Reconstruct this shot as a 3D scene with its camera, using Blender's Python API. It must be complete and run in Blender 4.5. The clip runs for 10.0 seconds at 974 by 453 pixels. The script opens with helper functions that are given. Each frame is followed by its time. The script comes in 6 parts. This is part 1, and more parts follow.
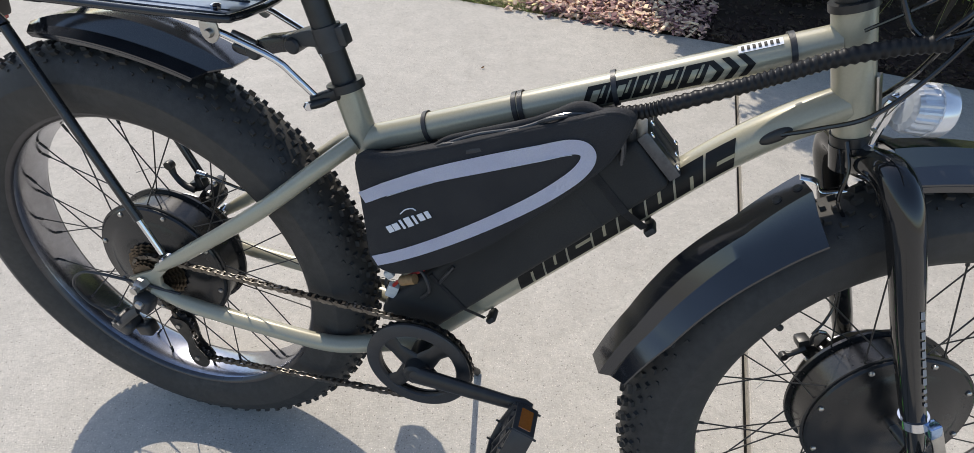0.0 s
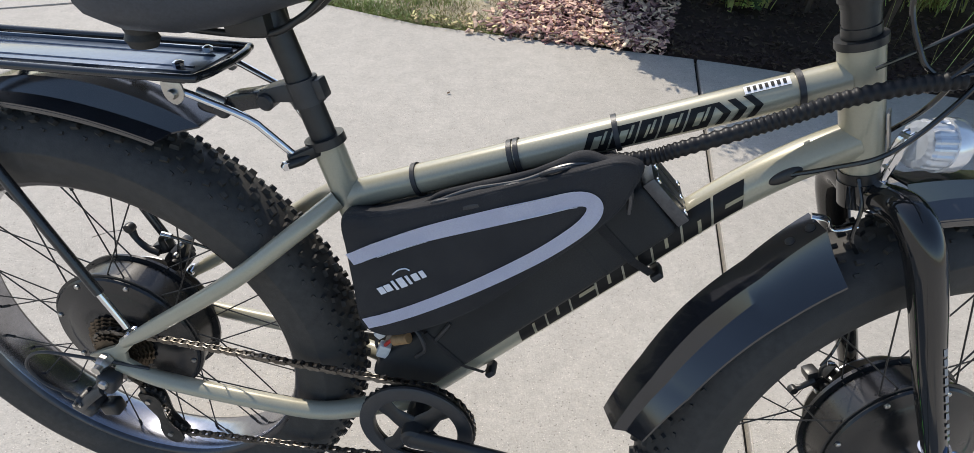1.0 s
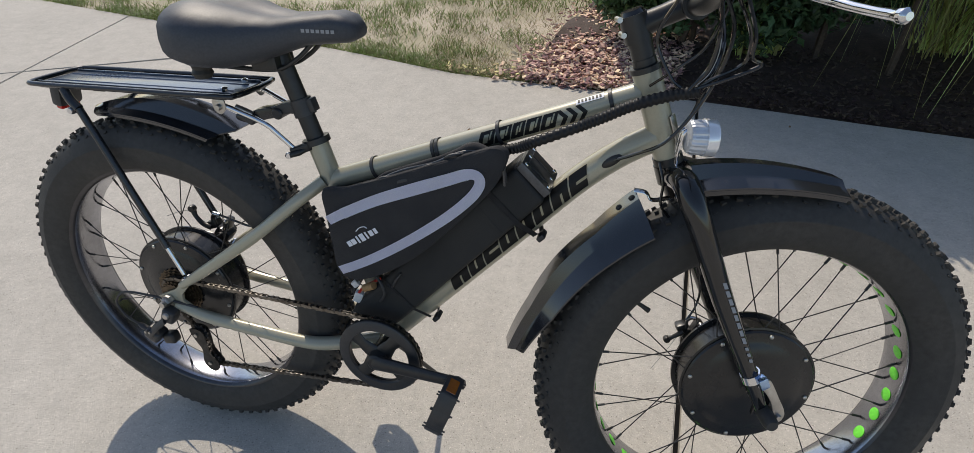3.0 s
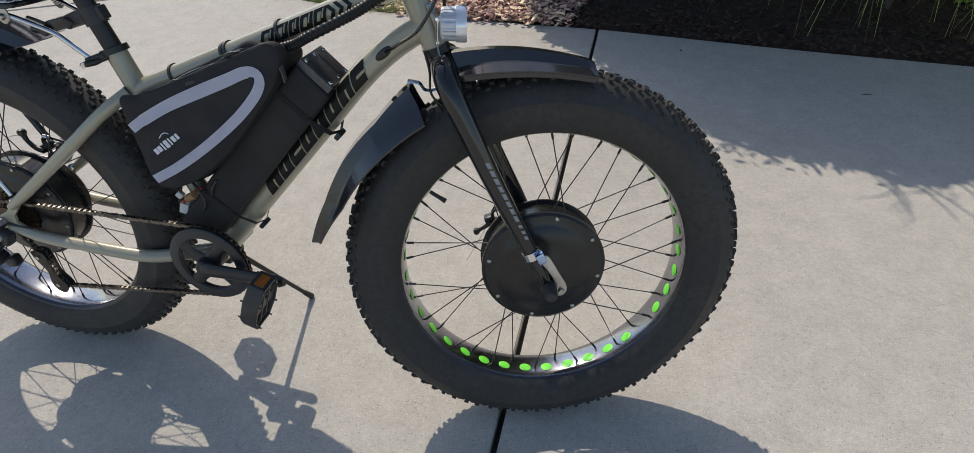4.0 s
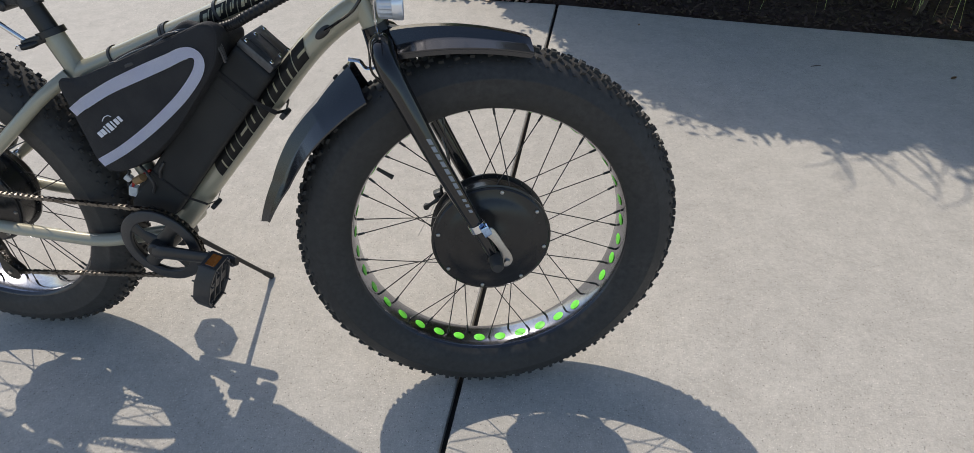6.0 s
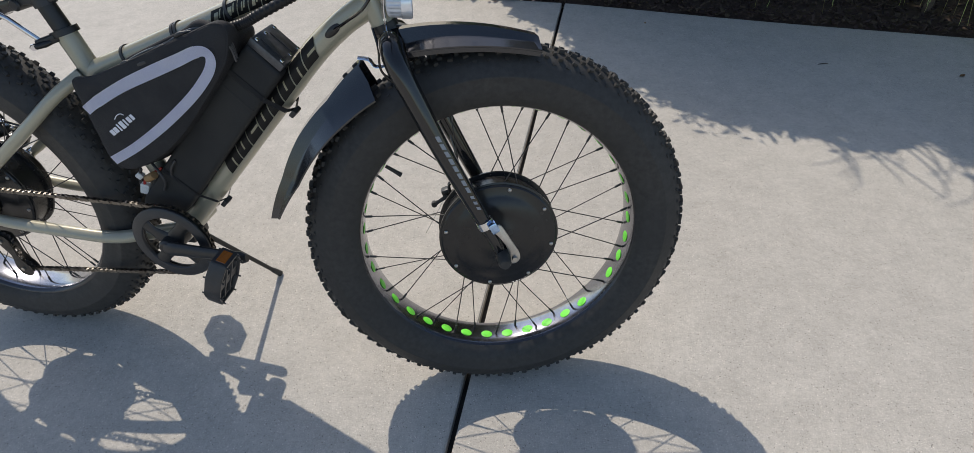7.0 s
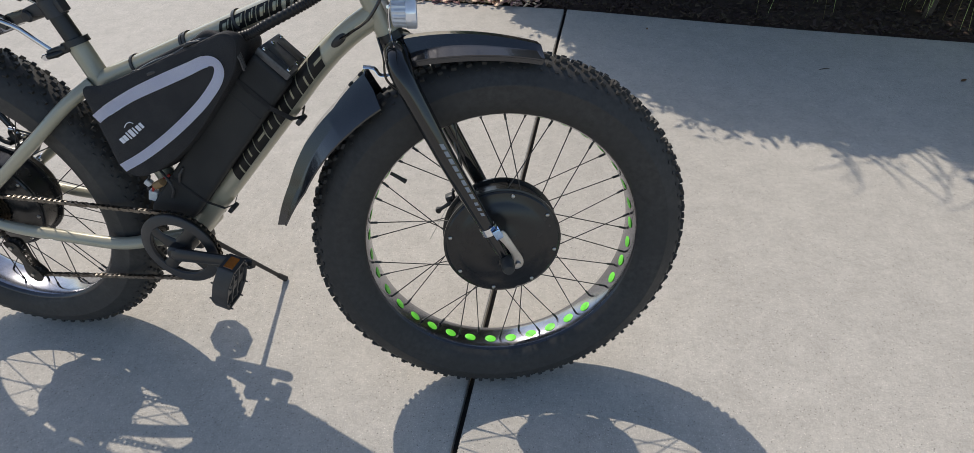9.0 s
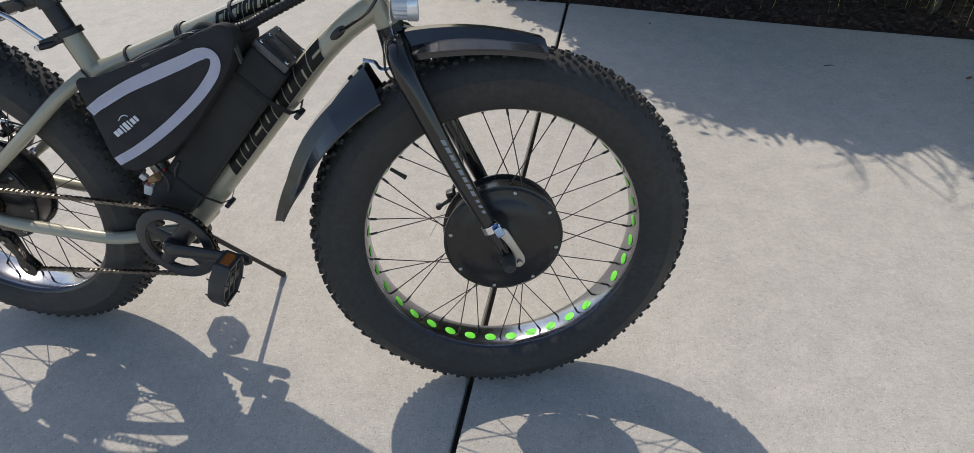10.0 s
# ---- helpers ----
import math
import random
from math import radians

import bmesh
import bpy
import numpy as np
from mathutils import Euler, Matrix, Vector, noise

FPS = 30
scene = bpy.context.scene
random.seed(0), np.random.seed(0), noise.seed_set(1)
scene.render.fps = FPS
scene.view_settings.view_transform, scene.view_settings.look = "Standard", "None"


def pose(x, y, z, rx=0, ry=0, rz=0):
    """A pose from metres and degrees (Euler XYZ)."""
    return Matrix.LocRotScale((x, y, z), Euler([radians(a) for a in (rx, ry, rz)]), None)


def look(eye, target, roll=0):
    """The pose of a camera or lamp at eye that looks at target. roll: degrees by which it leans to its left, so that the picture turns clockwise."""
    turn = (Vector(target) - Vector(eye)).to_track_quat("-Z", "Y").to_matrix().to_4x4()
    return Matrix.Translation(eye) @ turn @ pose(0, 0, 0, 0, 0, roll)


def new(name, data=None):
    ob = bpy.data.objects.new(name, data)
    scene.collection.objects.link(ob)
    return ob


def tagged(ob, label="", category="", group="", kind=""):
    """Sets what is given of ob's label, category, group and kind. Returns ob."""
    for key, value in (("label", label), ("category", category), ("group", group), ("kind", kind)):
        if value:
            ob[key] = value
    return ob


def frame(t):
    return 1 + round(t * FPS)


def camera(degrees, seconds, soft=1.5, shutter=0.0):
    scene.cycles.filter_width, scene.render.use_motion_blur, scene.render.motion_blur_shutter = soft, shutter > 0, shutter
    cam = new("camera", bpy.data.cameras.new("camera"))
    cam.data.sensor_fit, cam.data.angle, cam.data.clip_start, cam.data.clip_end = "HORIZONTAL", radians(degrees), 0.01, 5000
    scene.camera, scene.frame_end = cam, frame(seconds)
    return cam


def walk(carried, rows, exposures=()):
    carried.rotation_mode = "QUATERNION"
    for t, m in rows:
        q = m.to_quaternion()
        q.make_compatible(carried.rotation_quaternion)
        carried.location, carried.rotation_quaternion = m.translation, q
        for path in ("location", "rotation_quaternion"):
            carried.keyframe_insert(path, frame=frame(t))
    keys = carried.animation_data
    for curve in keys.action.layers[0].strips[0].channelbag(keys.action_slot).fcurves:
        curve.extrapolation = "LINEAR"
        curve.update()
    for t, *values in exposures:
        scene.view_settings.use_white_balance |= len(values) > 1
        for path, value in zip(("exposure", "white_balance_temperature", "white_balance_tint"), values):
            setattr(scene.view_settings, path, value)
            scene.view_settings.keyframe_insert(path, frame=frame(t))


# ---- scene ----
cam = camera(80.7, 10.0, 0.6)
PATH = [
    (0, (0.0700, 0.1644, 1.1323), (-0.0041, 1.6218, -0.2354), 2.55),
    (0.5, (0.0347, 0.2104, 1.1384), (-0.0120, 1.6897, -0.2068), 2.33),
    (1, (0.0249, 0.2308, 1.1383), (0.0720, 1.7251, -0.1902), 2.26),
    (1.5, (0.1196, 0.1856, 1.1262), (0.2917, 1.6791, -0.1929), 2.84),
    (2, (0.2558, 0.1541, 1.1576), (0.5058, 1.6707, -0.1221), 3.54),
    (2.2, (0.2926, 0.1432, 1.1695), (0.4904, 1.6818, -0.0929), 2.97),
    (3.3, (0.2380, -0.1325, 1.2501), (0.0123, 1.4585, 0.0593), -2.02),
    (3.5, (0.3195, -0.1476, 1.2249), (0.1481, 1.4200, -0.0052), -1.92),
    (4, (0.5632, -0.1617, 1.1825), (0.4945, 1.3373, -0.1397), -1.78),
    (4.5, (0.6301, -0.1419, 1.1677), (0.6190, 1.3183, -0.1989), -1.82),
    (5, (0.6260, -0.1659, 1.1878), (0.6457, 1.2863, -0.1873), -1.32),
    (6.5, (0.6175, -0.1932, 1.1957), (0.6196, 1.2543, -0.1844), -1.37),
    (7, (0.6147, -0.1983, 1.1982), (0.6081, 1.2484, -0.1826), -1.68),
    (7.5, (0.6167, -0.2040, 1.2087), (0.6063, 1.2433, -0.1717), -1.92),
    (8, (0.6179, -0.2041, 1.2083), (0.6055, 1.2474, -0.1677), -2.12),
    (8.5, (0.6146, -0.2042, 1.2094), (0.5997, 1.2505, -0.1632), -2.14),
    (9, (0.6133, -0.2056, 1.2093), (0.5970, 1.2517, -0.1604), -2.05),
    (9.5, (0.6136, -0.2014, 1.2100), (0.5981, 1.2509, -0.1651), -1.79),
    (10, (0.6090, -0.1878, 1.2008), (0.5962, 1.2558, -0.1833), -1.57),
]
EXPOSURES = [(0, 0.43, 6550, 10), (1.2, 0.46, 6550, 10), (2.2, 0.49, 6650, 10), (3.3, 0.04, 6850, 10), (4.3, 0.19, 6700, 10), (5, 0.22, 6650, 10), (10, 0.21, 6650, 10)]
walk(cam, [(t, look(eye, target, roll)) for t, eye, target, roll in PATH], EXPOSURES)

# ---- light ----
SUN_TO = Vector((-0.157, 0.30, 0.377)).normalized()
world = bpy.data.worlds.new("sky")
scene.world = world
world.use_nodes = True
wn = world.node_tree.nodes
sky = wn.new("ShaderNodeTexSky")
sky.sky_type = "NISHITA"
sky.sun_disc = False
sky.dust_density = 1.0
sky.ozone_density = 1.0
sky.sun_elevation = math.asin(SUN_TO.z)
sky.sun_rotation = math.atan2(SUN_TO.x, SUN_TO.y)
world.node_tree.links.new(sky.outputs[0], wn["Background"].inputs[0])
wn["Background"].inputs[1].default_value = 0.142
sun_data = bpy.data.lights.new("sun", "SUN")
sun_data.energy = 3.05
sun_data.angle = radians(0.5)
sun_data.color = (1.0, 0.92, 0.81)
sun = new("sun", sun_data)
sun.matrix_world = look(SUN_TO * 20, (0, 0, 0))


# ---- materials ----
def material(name, col, rough=0.5, metal=0.0, var=0.15, scale=30.0, bump=0.0, bscale=250.0, col2=None, patch=2.0, amount=0.5,
             coat=0.0, spread=0.0, island=0.0, specular=0.5, stretch=(1, 1, 1)):
    """Base colour with fine grain and broad patches, roughness that varies, fine relief."""
    m = bpy.data.materials.new(name)
    m.use_nodes = True
    nt = m.node_tree
    nodes, link = nt.nodes, nt.links.new
    bsdf = nodes["Principled BSDF"]
    tc = nodes.new("ShaderNodeTexCoord")
    mp = nodes.new("ShaderNodeMapping")
    mp.inputs["Scale"].default_value = stretch
    link(tc.outputs["Object"], mp.inputs["Vector"])

    def grain(sc, detail=4.0):
        n = nodes.new("ShaderNodeTexNoise")
        n.inputs["Scale"].default_value = sc
        n.inputs["Detail"].default_value = detail
        n.inputs["Roughness"].default_value = 0.6
        link(mp.outputs[0], n.inputs["Vector"])
        return n

    def mixed(fac, a, b):
        x = nodes.new("ShaderNodeMix")
        x.data_type = "RGBA"
        for sock, v in ((x.inputs[0], fac), (x.inputs[6], a), (x.inputs[7], b)):
            if isinstance(v, bpy.types.NodeSocket):
                link(v, sock)
            else:
                sock.default_value = v
        return x.outputs[2]

    def ranged(sock, a, b, lo=0.3, hi=0.7):
        r = nodes.new("ShaderNodeMapRange")
        r.inputs["From Min"].default_value, r.inputs["From Max"].default_value = lo, hi
        r.inputs["To Min"].default_value, r.inputs["To Max"].default_value = a, b
        link(sock, r.inputs["Value"])
        return r.outputs[0]

    fine = grain(scale)
    lo, hi = [(*[c * k for c in col], 1) for k in (1 - var, 1 + var)]
    out = mixed(ranged(fine.outputs["Fac"], 0, 1), lo, hi)
    broad = grain(patch, 3.0)
    if col2:
        out = mixed(ranged(broad.outputs["Fac"], 0, amount, 0.4, 0.65), out, (*col2, 1))
    if spread:
        oi = nodes.new("ShaderNodeObjectInfo")
        hs = nodes.new("ShaderNodeHueSaturation")
        link(ranged(oi.outputs["Random"], 1 - spread, 1 + spread, 0, 1), hs.inputs["Value"])
        link(out, hs.inputs["Color"])
        out = hs.outputs[0]
    if island:
        gi = nodes.new("ShaderNodeNewGeometry")
        hs = nodes.new("ShaderNodeHueSaturation")
        link(ranged(gi.outputs["Random Per Island"], 1 - island, 1 + island, 0, 1), hs.inputs["Value"])
        link(ranged(gi.outputs["Random Per Island"], 0.5 - island * 0.07, 0.5 + island * 0.07, 0, 1), hs.inputs["Hue"])
        link(out, hs.inputs["Color"])
        out = hs.outputs[0]
    link(out, bsdf.inputs["Base Color"])
    link(ranged(broad.outputs["Fac"], max(0.03, rough * 0.8), min(1, rough * 1.2)), bsdf.inputs["Roughness"])
    bsdf.inputs["Metallic"].default_value = metal
    bsdf.inputs["Specular IOR Level"].default_value = specular
    bsdf.inputs["Coat Weight"].default_value = coat
    bsdf.inputs["Coat Roughness"].default_value = 0.08
    if bump:
        b = nodes.new("ShaderNodeBump")
        b.inputs["Strength"].default_value = bump
        b.inputs["Distance"].default_value = 0.002
        link(grain(bscale, 6.0).outputs["Fac"], b.inputs["Height"])
        link(b.outputs[0], bsdf.inputs["Normal"])
    return m


PAINT = material("sage_paint", (0.385, 0.36, 0.265), 0.34, 0.12, 0.06, 400, col2=(0.365, 0.34, 0.25), patch=6, coat=0.7)
RUBBER = material("tyre_rubber", (0.043, 0.041, 0.038), 0.6, 0, 0.25, 90, 0.25, 500, col2=(0.045, 0.042, 0.038), patch=9, amount=0.6, specular=0.35)
PLASTIC = material("black_plastic", (0.031, 0.031, 0.032), 0.42, 0, 0.2, 60, 0.15, 700, col2=(0.038, 0.038, 0.041), patch=12)
FENDER = material("fender_plastic", (0.018, 0.0185, 0.022), 0.15, 0, 0.2, 40, 0.04, 900, col2=(0.020, 0.021, 0.024), patch=14, amount=0.4, coat=0.7)
GLOSS = material("gloss_black", (0.012, 0.012, 0.0125), 0.07, 0, 0.1, 60, coat=0.3, col2=(0.016, 0.016, 0.0165), patch=9)
SATIN = material("satin_black_metal", (0.023, 0.0228, 0.0225), 0.36, 0.1, 0.2, 80, 0.08, 900, col2=(0.025, 0.0245, 0.024), patch=12)
RIM = material("dark_anodised_rim", (0.085, 0.085, 0.092), 0.30, 1.0, 0.1, 120, 0.04, 400, col2=(0.06, 0.06, 0.064), patch=8)
HUB_BLACK = material("gloss_black_hub", (0.016, 0.0155, 0.0155), 0.24, 0, 0.15, 80, 0.04, 700, col2=(0.021, 0.0205, 0.020), patch=10)
# the rim is dark throughout; sun glare is put into this band's paler colour
RIM_BAND = material("glare_pale_rim_band", (0.36, 0.37, 0.41), 0.22, 1.0, 0.1, 120, 0.04, 400, col2=(0.17, 0.17, 0.18), patch=8)
CHROME = material("chrome", (0.72, 0.73, 0.75), 0.13, 1.0, 0.05, 80, col2=(0.6, 0.6, 0.62), patch=20)
STEEL = material("brushed_steel", (0.5, 0.49, 0.47), 0.32, 1.0, 0.12, 200, 0.05, 600, col2=(0.36, 0.34, 0.31), patch=25)
PLATE = material("grey_bracket_metal", (0.075, 0.08, 0.09), 0.38, 0.7, 0.15, 200, 0.05, 500, col2=(0.17, 0.17, 0.175), patch=40)
RACK = material("black_anodised_rack", (0.02, 0.022, 0.026), 0.24, 0.3, 0.15, 120, col2=(0.03, 0.032, 0.036), patch=14, coat=0.3)
# black tray with the sky's blue reflection mixed into its base colour
TRAY = material("sky_tinted_tray", (0.10, 0.125, 0.17), 0.30, 0.8, 0.15, 160, 0.05, 500, col2=(0.07, 0.085, 0.115), patch=10, coat=0.3)
PIPING = material("shiny_black_piping", (0.05, 0.05, 0.053), 0.33, 0, 0.15, 300, coat=0.2)
LOOM = material("dark_loom_plastic", (0.012, 0.012, 0.013), 0.5, 0, 0.15, 200, specular=0.3)
CAGE = material("dark_cage_steel", (0.055, 0.052, 0.048), 0.42, 0.7, 0.2, 200, 0.1, 500, col2=(0.025, 0.023, 0.021), patch=60, amount=0.8)
CHAIN = material("oily_chain_steel", (0.20, 0.185, 0.165), 0.36, 1.0, 0.2, 300, col2=(0.09, 0.075, 0.06), patch=60, amount=0.8)
COG = material("worn_brown_steel", (0.16, 0.125, 0.09), 0.4, 1.0, 0.2, 150, col2=(0.05, 0.04, 0.03), patch=40)
FABRIC = material("black_nylon", (0.034, 0.034, 0.036), 0.72, 0, 0.3, 900, 0.5, 1500, col2=(0.031, 0.031, 0.033), patch=16, specular=0.2)
STRAP = material("grey_black_webbing", (0.055, 0.055, 0.057), 0.7, 0, 0.25, 700, 0.4, 1200, col2=(0.045, 0.045, 0.047), patch=20, specular=0.3)
SHEEN = material("coated_nylon", (0.030, 0.030, 0.033), 0.42, 0, 0.25, 700, 0.35, 1200, col2=(0.042, 0.042, 0.045), patch=24, specular=0.5)
SLEEVE = material("black_neoprene", (0.034, 0.0345, 0.034), 0.6, 0, 0.2, 500, 0.3, 900, col2=(0.027, 0.027, 0.027), patch=10, specular=0.2)
SILVER_TAPE = material("reflective_tape", (0.86, 0.87, 1.0), 0.4, 0.0, 0.06, 600, 0.2, 900, col2=(0.78, 0.79, 0.95), patch=20)
WHITE_PRINT = material("white_print", (0.75, 0.76, 0.8), 0.5, 0, 0.05, 200)
GREY_PRINT = material("grey_print", (0.30, 0.305, 0.315), 0.45, 0, 0.05, 200)
BLACK_PRINT = material("black_print", (0.010, 0.010, 0.010), 0.5, 0, 0.1, 200, specular=0.25)
TAN_PRINT = material("tan_print", (0.30, 0.28, 0.19), 0.3, 0.2, 0.05, 200, coat=0.5)
LIME = material("lime_rim_tape", (0.16, 0.75, 0.06), 0.45, 0, 0.08, 200)
SADDLE_SKIN = material("saddle_vinyl", (0.045, 0.049, 0.058), 0.56, 0, 0.2, 300, 0.2, 1200, col2=(0.040, 0.045, 0.056), patch=8)
ORANGE = material("orange_reflector", (0.35, 0.11, 0.02), 0.25, 0, 0.1, 300, coat=0.6)
RED = material("red_lens", (0.6, 0.02, 0.015), 0.2, 0, 0.1, 300, coat=0.8)
TAN_CORD = material("tan_wire_sleeve", (0.33, 0.2, 0.09), 0.6, 0, 0.2, 200)
WHITE_PLUG = material("white_nylon_plug", (0.7, 0.69, 0.66), 0.45, 0, 0.08, 200)
RED_WIRE = material("red_wire", (0.45, 0.03, 0.02), 0.4, 0, 0.1, 200)
# silver clamp steel, its blue reflection put into the colour
BLUE_GLINT_STEEL = material("blue_glint_clamp_steel", (0.35, 0.5, 0.75), 0.22, 1.0, 0.1, 150)
LAMP_BODY = material("frosted_lamp_body", (0.58, 0.62, 0.68), 0.3, 0.35, 0.06, 100, coat=0.6)
LAMP_RING = material("polished_lamp_ring", (0.80, 0.82, 0.86), 0.16, 0.5, 0.04, 80)
BARK = material("shrub_bark", (0.09, 0.065, 0.045), 0.8, 0, 0.3, 60, 0.5, 120)
LEAF = material("shrub_leaf", (0.080, 0.135, 0.056), 0.5, 0, 0.2, 30, island=0.45)
BLADE = material("grass_blade", (0.17, 0.22, 0.065), 0.55, 0, 0.2, 20, island=0.5)
DRY_BLADE = material("dry_grass_blade", (0.30, 0.25, 0.12), 0.65, 0, 0.2, 20, island=0.4)
LONG_BLADE = material("fountain_grass_blade", (0.56, 0.60, 0.22), 0.42, 0, 0.2, 20, island=0.75)
CHIP = material("red_wood_chip", (0.58, 0.37, 0.30), 0.8, 0, 0.3, 60, 0.4, 200, island=0.75)
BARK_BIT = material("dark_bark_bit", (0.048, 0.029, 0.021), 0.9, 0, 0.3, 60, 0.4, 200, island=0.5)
LITTER = material("pale_leaf_litter", (0.50, 0.40, 0.20), 0.75, 0, 0.3, 60, island=0.5)
DEAD_LEAF = material("dry_leaf", (0.28, 0.16, 0.07), 0.7, 0, 0.3, 60)



def translucent(m, share):
    """Thin leaves pass part of the light through."""
    nt = m.node_tree
    bsdf, out = nt.nodes["Principled BSDF"], nt.nodes["Material Output"]
    thin, mix = nt.nodes.new("ShaderNodeBsdfTranslucent"), nt.nodes.new("ShaderNodeMixShader")
    src = bsdf.inputs["Base Color"]
    if src.is_linked:
        nt.links.new(src.links[0].from_socket, thin.inputs["Color"])
    else:
        thin.inputs["Color"].default_value = src.default_value
    mix.inputs[0].default_value = share
    nt.links.new(bsdf.outputs[0], mix.inputs[1])
    nt.links.new(thin.outputs[0], mix.inputs[2])
    nt.links.new(mix.outputs[0], out.inputs["Surface"])


for leafy, share in ((LEAF, 0.25), (BLADE, 0.35), (LONG_BLADE, 0.55)):
    translucent(leafy, share)


def concrete():
    """Broom-finished concrete: sand grain of several sizes, pale and dark specks, broad faint stains."""
    m = bpy.data.materials.new("concrete")
    m.use_nodes = True
    nt = m.node_tree
    nodes, link = nt.nodes, nt.links.new
    bsdf = nodes["Principled BSDF"]
    tc = nodes.new("ShaderNodeTexCoord")

    def tone(sc, detail, rough, lo, hi, a, b):
        n = nodes.new("ShaderNodeTexNoise")
        n.inputs["Scale"].default_value, n.inputs["Detail"].default_value, n.inputs["Roughness"].default_value = sc, detail, rough
        link(tc.outputs["Object"], n.inputs["Vector"])
        r = nodes.new("ShaderNodeMapRange")
        for key, v in (("From Min", lo), ("From Max", hi), ("To Min", a), ("To Max", b)):
            r.inputs[key].default_value = v
        link(n.outputs["Fac"], r.inputs["Value"])
        return r.outputs[0]

    def times(p, q):
        x = nodes.new("ShaderNodeMath")
        x.operation = "MULTIPLY"
        link(p, x.inputs[0])
        link(q, x.inputs[1])
        return x.outputs[0]

    grain = times(tone(70, 10, 0.74, 0.3, 0.7, 0.86, 1.14), tone(260, 4, 0.6, 0.3, 0.7, 0.86, 1.14))
    stain = times(tone(1.1, 5, 0.6, 0.3, 0.7, 0.92, 1.07), tone(13, 6, 0.7, 0.3, 0.7, 0.90, 1.10))
    value = times(grain, stain)
    for sc, lim, k in ((150.0, 0.20, 1.5), (95.0, 0.17, 0.52), (48.0, 0.050, 0.62), (19.0, 0.022, 0.40), (33.0, 0.040, 1.6), (61.0, 0.06, 1.35)):
        v = nodes.new("ShaderNodeTexVoronoi")
        v.inputs["Scale"].default_value = sc
        link(tc.outputs["Object"], v.inputs["Vector"])
        r = nodes.new("ShaderNodeMapRange")
        for key, u in (("From Min", lim * 0.5), ("From Max", lim), ("To Min", k), ("To Max", 1.0)):
            r.inputs[key].default_value = u
        link(v.outputs["Distance"], r.inputs["Value"])
        value = times(value, r.outputs[0])
    hs = nodes.new("ShaderNodeHueSaturation")
    hs.inputs["Color"].default_value = (0.448, 0.422, 0.379, 1)
    link(value, hs.inputs["Value"])
    link(hs.outputs[0], bsdf.inputs["Base Color"])
    bsdf.inputs["Roughness"].default_value = 0.88
    bsdf.inputs["Specular IOR Level"].default_value = 0.25
    bump = nodes.new("ShaderNodeBump")
    bump.inputs["Strength"].default_value, bump.inputs["Distance"].default_value = 0.6, 0.003
    link(value, bump.inputs["Height"])
    link(bump.outputs[0], bsdf.inputs["Normal"])
    return m


CONCRETE = concrete()
JOINT = material("joint_filler", (0.035, 0.033, 0.03), 0.9, 0, 0.3, 80, 0.4, 200)
SOIL = material("sandy_soil", (0.50, 0.43, 0.335), 0.95, 0, 0.25, 60, 0.9, 120, col2=(0.34, 0.31, 0.20), patch=1.1, amount=0.8)
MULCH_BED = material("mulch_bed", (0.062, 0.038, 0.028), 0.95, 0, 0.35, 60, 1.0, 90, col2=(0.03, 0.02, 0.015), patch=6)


# ---- mesh helpers ----
def link_mesh(name, bm, mat, smooth=True, sharp=38):
    bmesh.ops.recalc_face_normals(bm, faces=bm.faces)
    if smooth:
        for f in bm.faces:
            f.smooth = True
        lim = radians(sharp)
        for e in bm.edges:
            if len(e.link_faces) == 2 and e.calc_face_angle(0) > lim:
                e.smooth = False
    me = bpy.data.meshes.new(name)
    bm.to_mesh(me)
    bm.free()
    me.materials.append(mat)
    return me


def trued(v):
    """Round drawing figures of the bicycle to its true length and height."""
    x = float(np.interp(v[0], (-0.25, 0, 0.368, 0.92, 1.175, 1.5), (-0.247, 0, 0.371, 0.909, 1.163, 1.487)))
    return Vector((x, v[1], v[2] + 0.0195 - 0.009 * v[0]))


def part(name, bm, mat, parent, label="", m=None, smooth=True, sharp=38):
    """One mesh under a thing or part; bm may be a mesh that is shared already."""
    root = parent
    while root.parent and not root.get("own_axes"):
        root = root.parent
    stretch = root.get("stretch")
    if isinstance(bm, bpy.types.Mesh):
        me = bm
    else:
        if stretch and m is None:
            for v in bm.verts:
                v.co = trued(v.co)
        me = link_mesh(name, bm, mat, smooth, sharp)
    ob = new(name, me)
    ob.parent = parent
    if m is not None:
        m = m.copy()
        if stretch:
            m.translation = trued(m.translation)
        ob.matrix_basis = m
    if label:
        ob["label"] = label
    return ob


def thing(name, label, category, m=None, group="", kind="", data=None):
    ob = new(name, data)
    if m is not None:
        ob.matrix_basis = m
    return tagged(ob, label, category, group, kind)


def spline(pts, n=8):
    """Catmull-Rom through the points."""
    p = [Vector(q) for q in pts]
    p = [2 * p[0] - p[1], *p, 2 * p[-1] - p[-2]]
    out = []
    for i in range(1, len(p) - 2):
        for k in range(n):
            t = k / n
            out.append(0.5 * (2 * p[i] + (p[i + 1] - p[i - 1]) * t + (2 * p[i - 1] - 5 * p[i] + 4 * p[i + 1] - p[i + 2]) * t * t
                              + (3 * p[i] - p[i - 1] - 3 * p[i + 1] + p[i + 2]) * t ** 3))
    out.append(p[-2].copy())
    return out


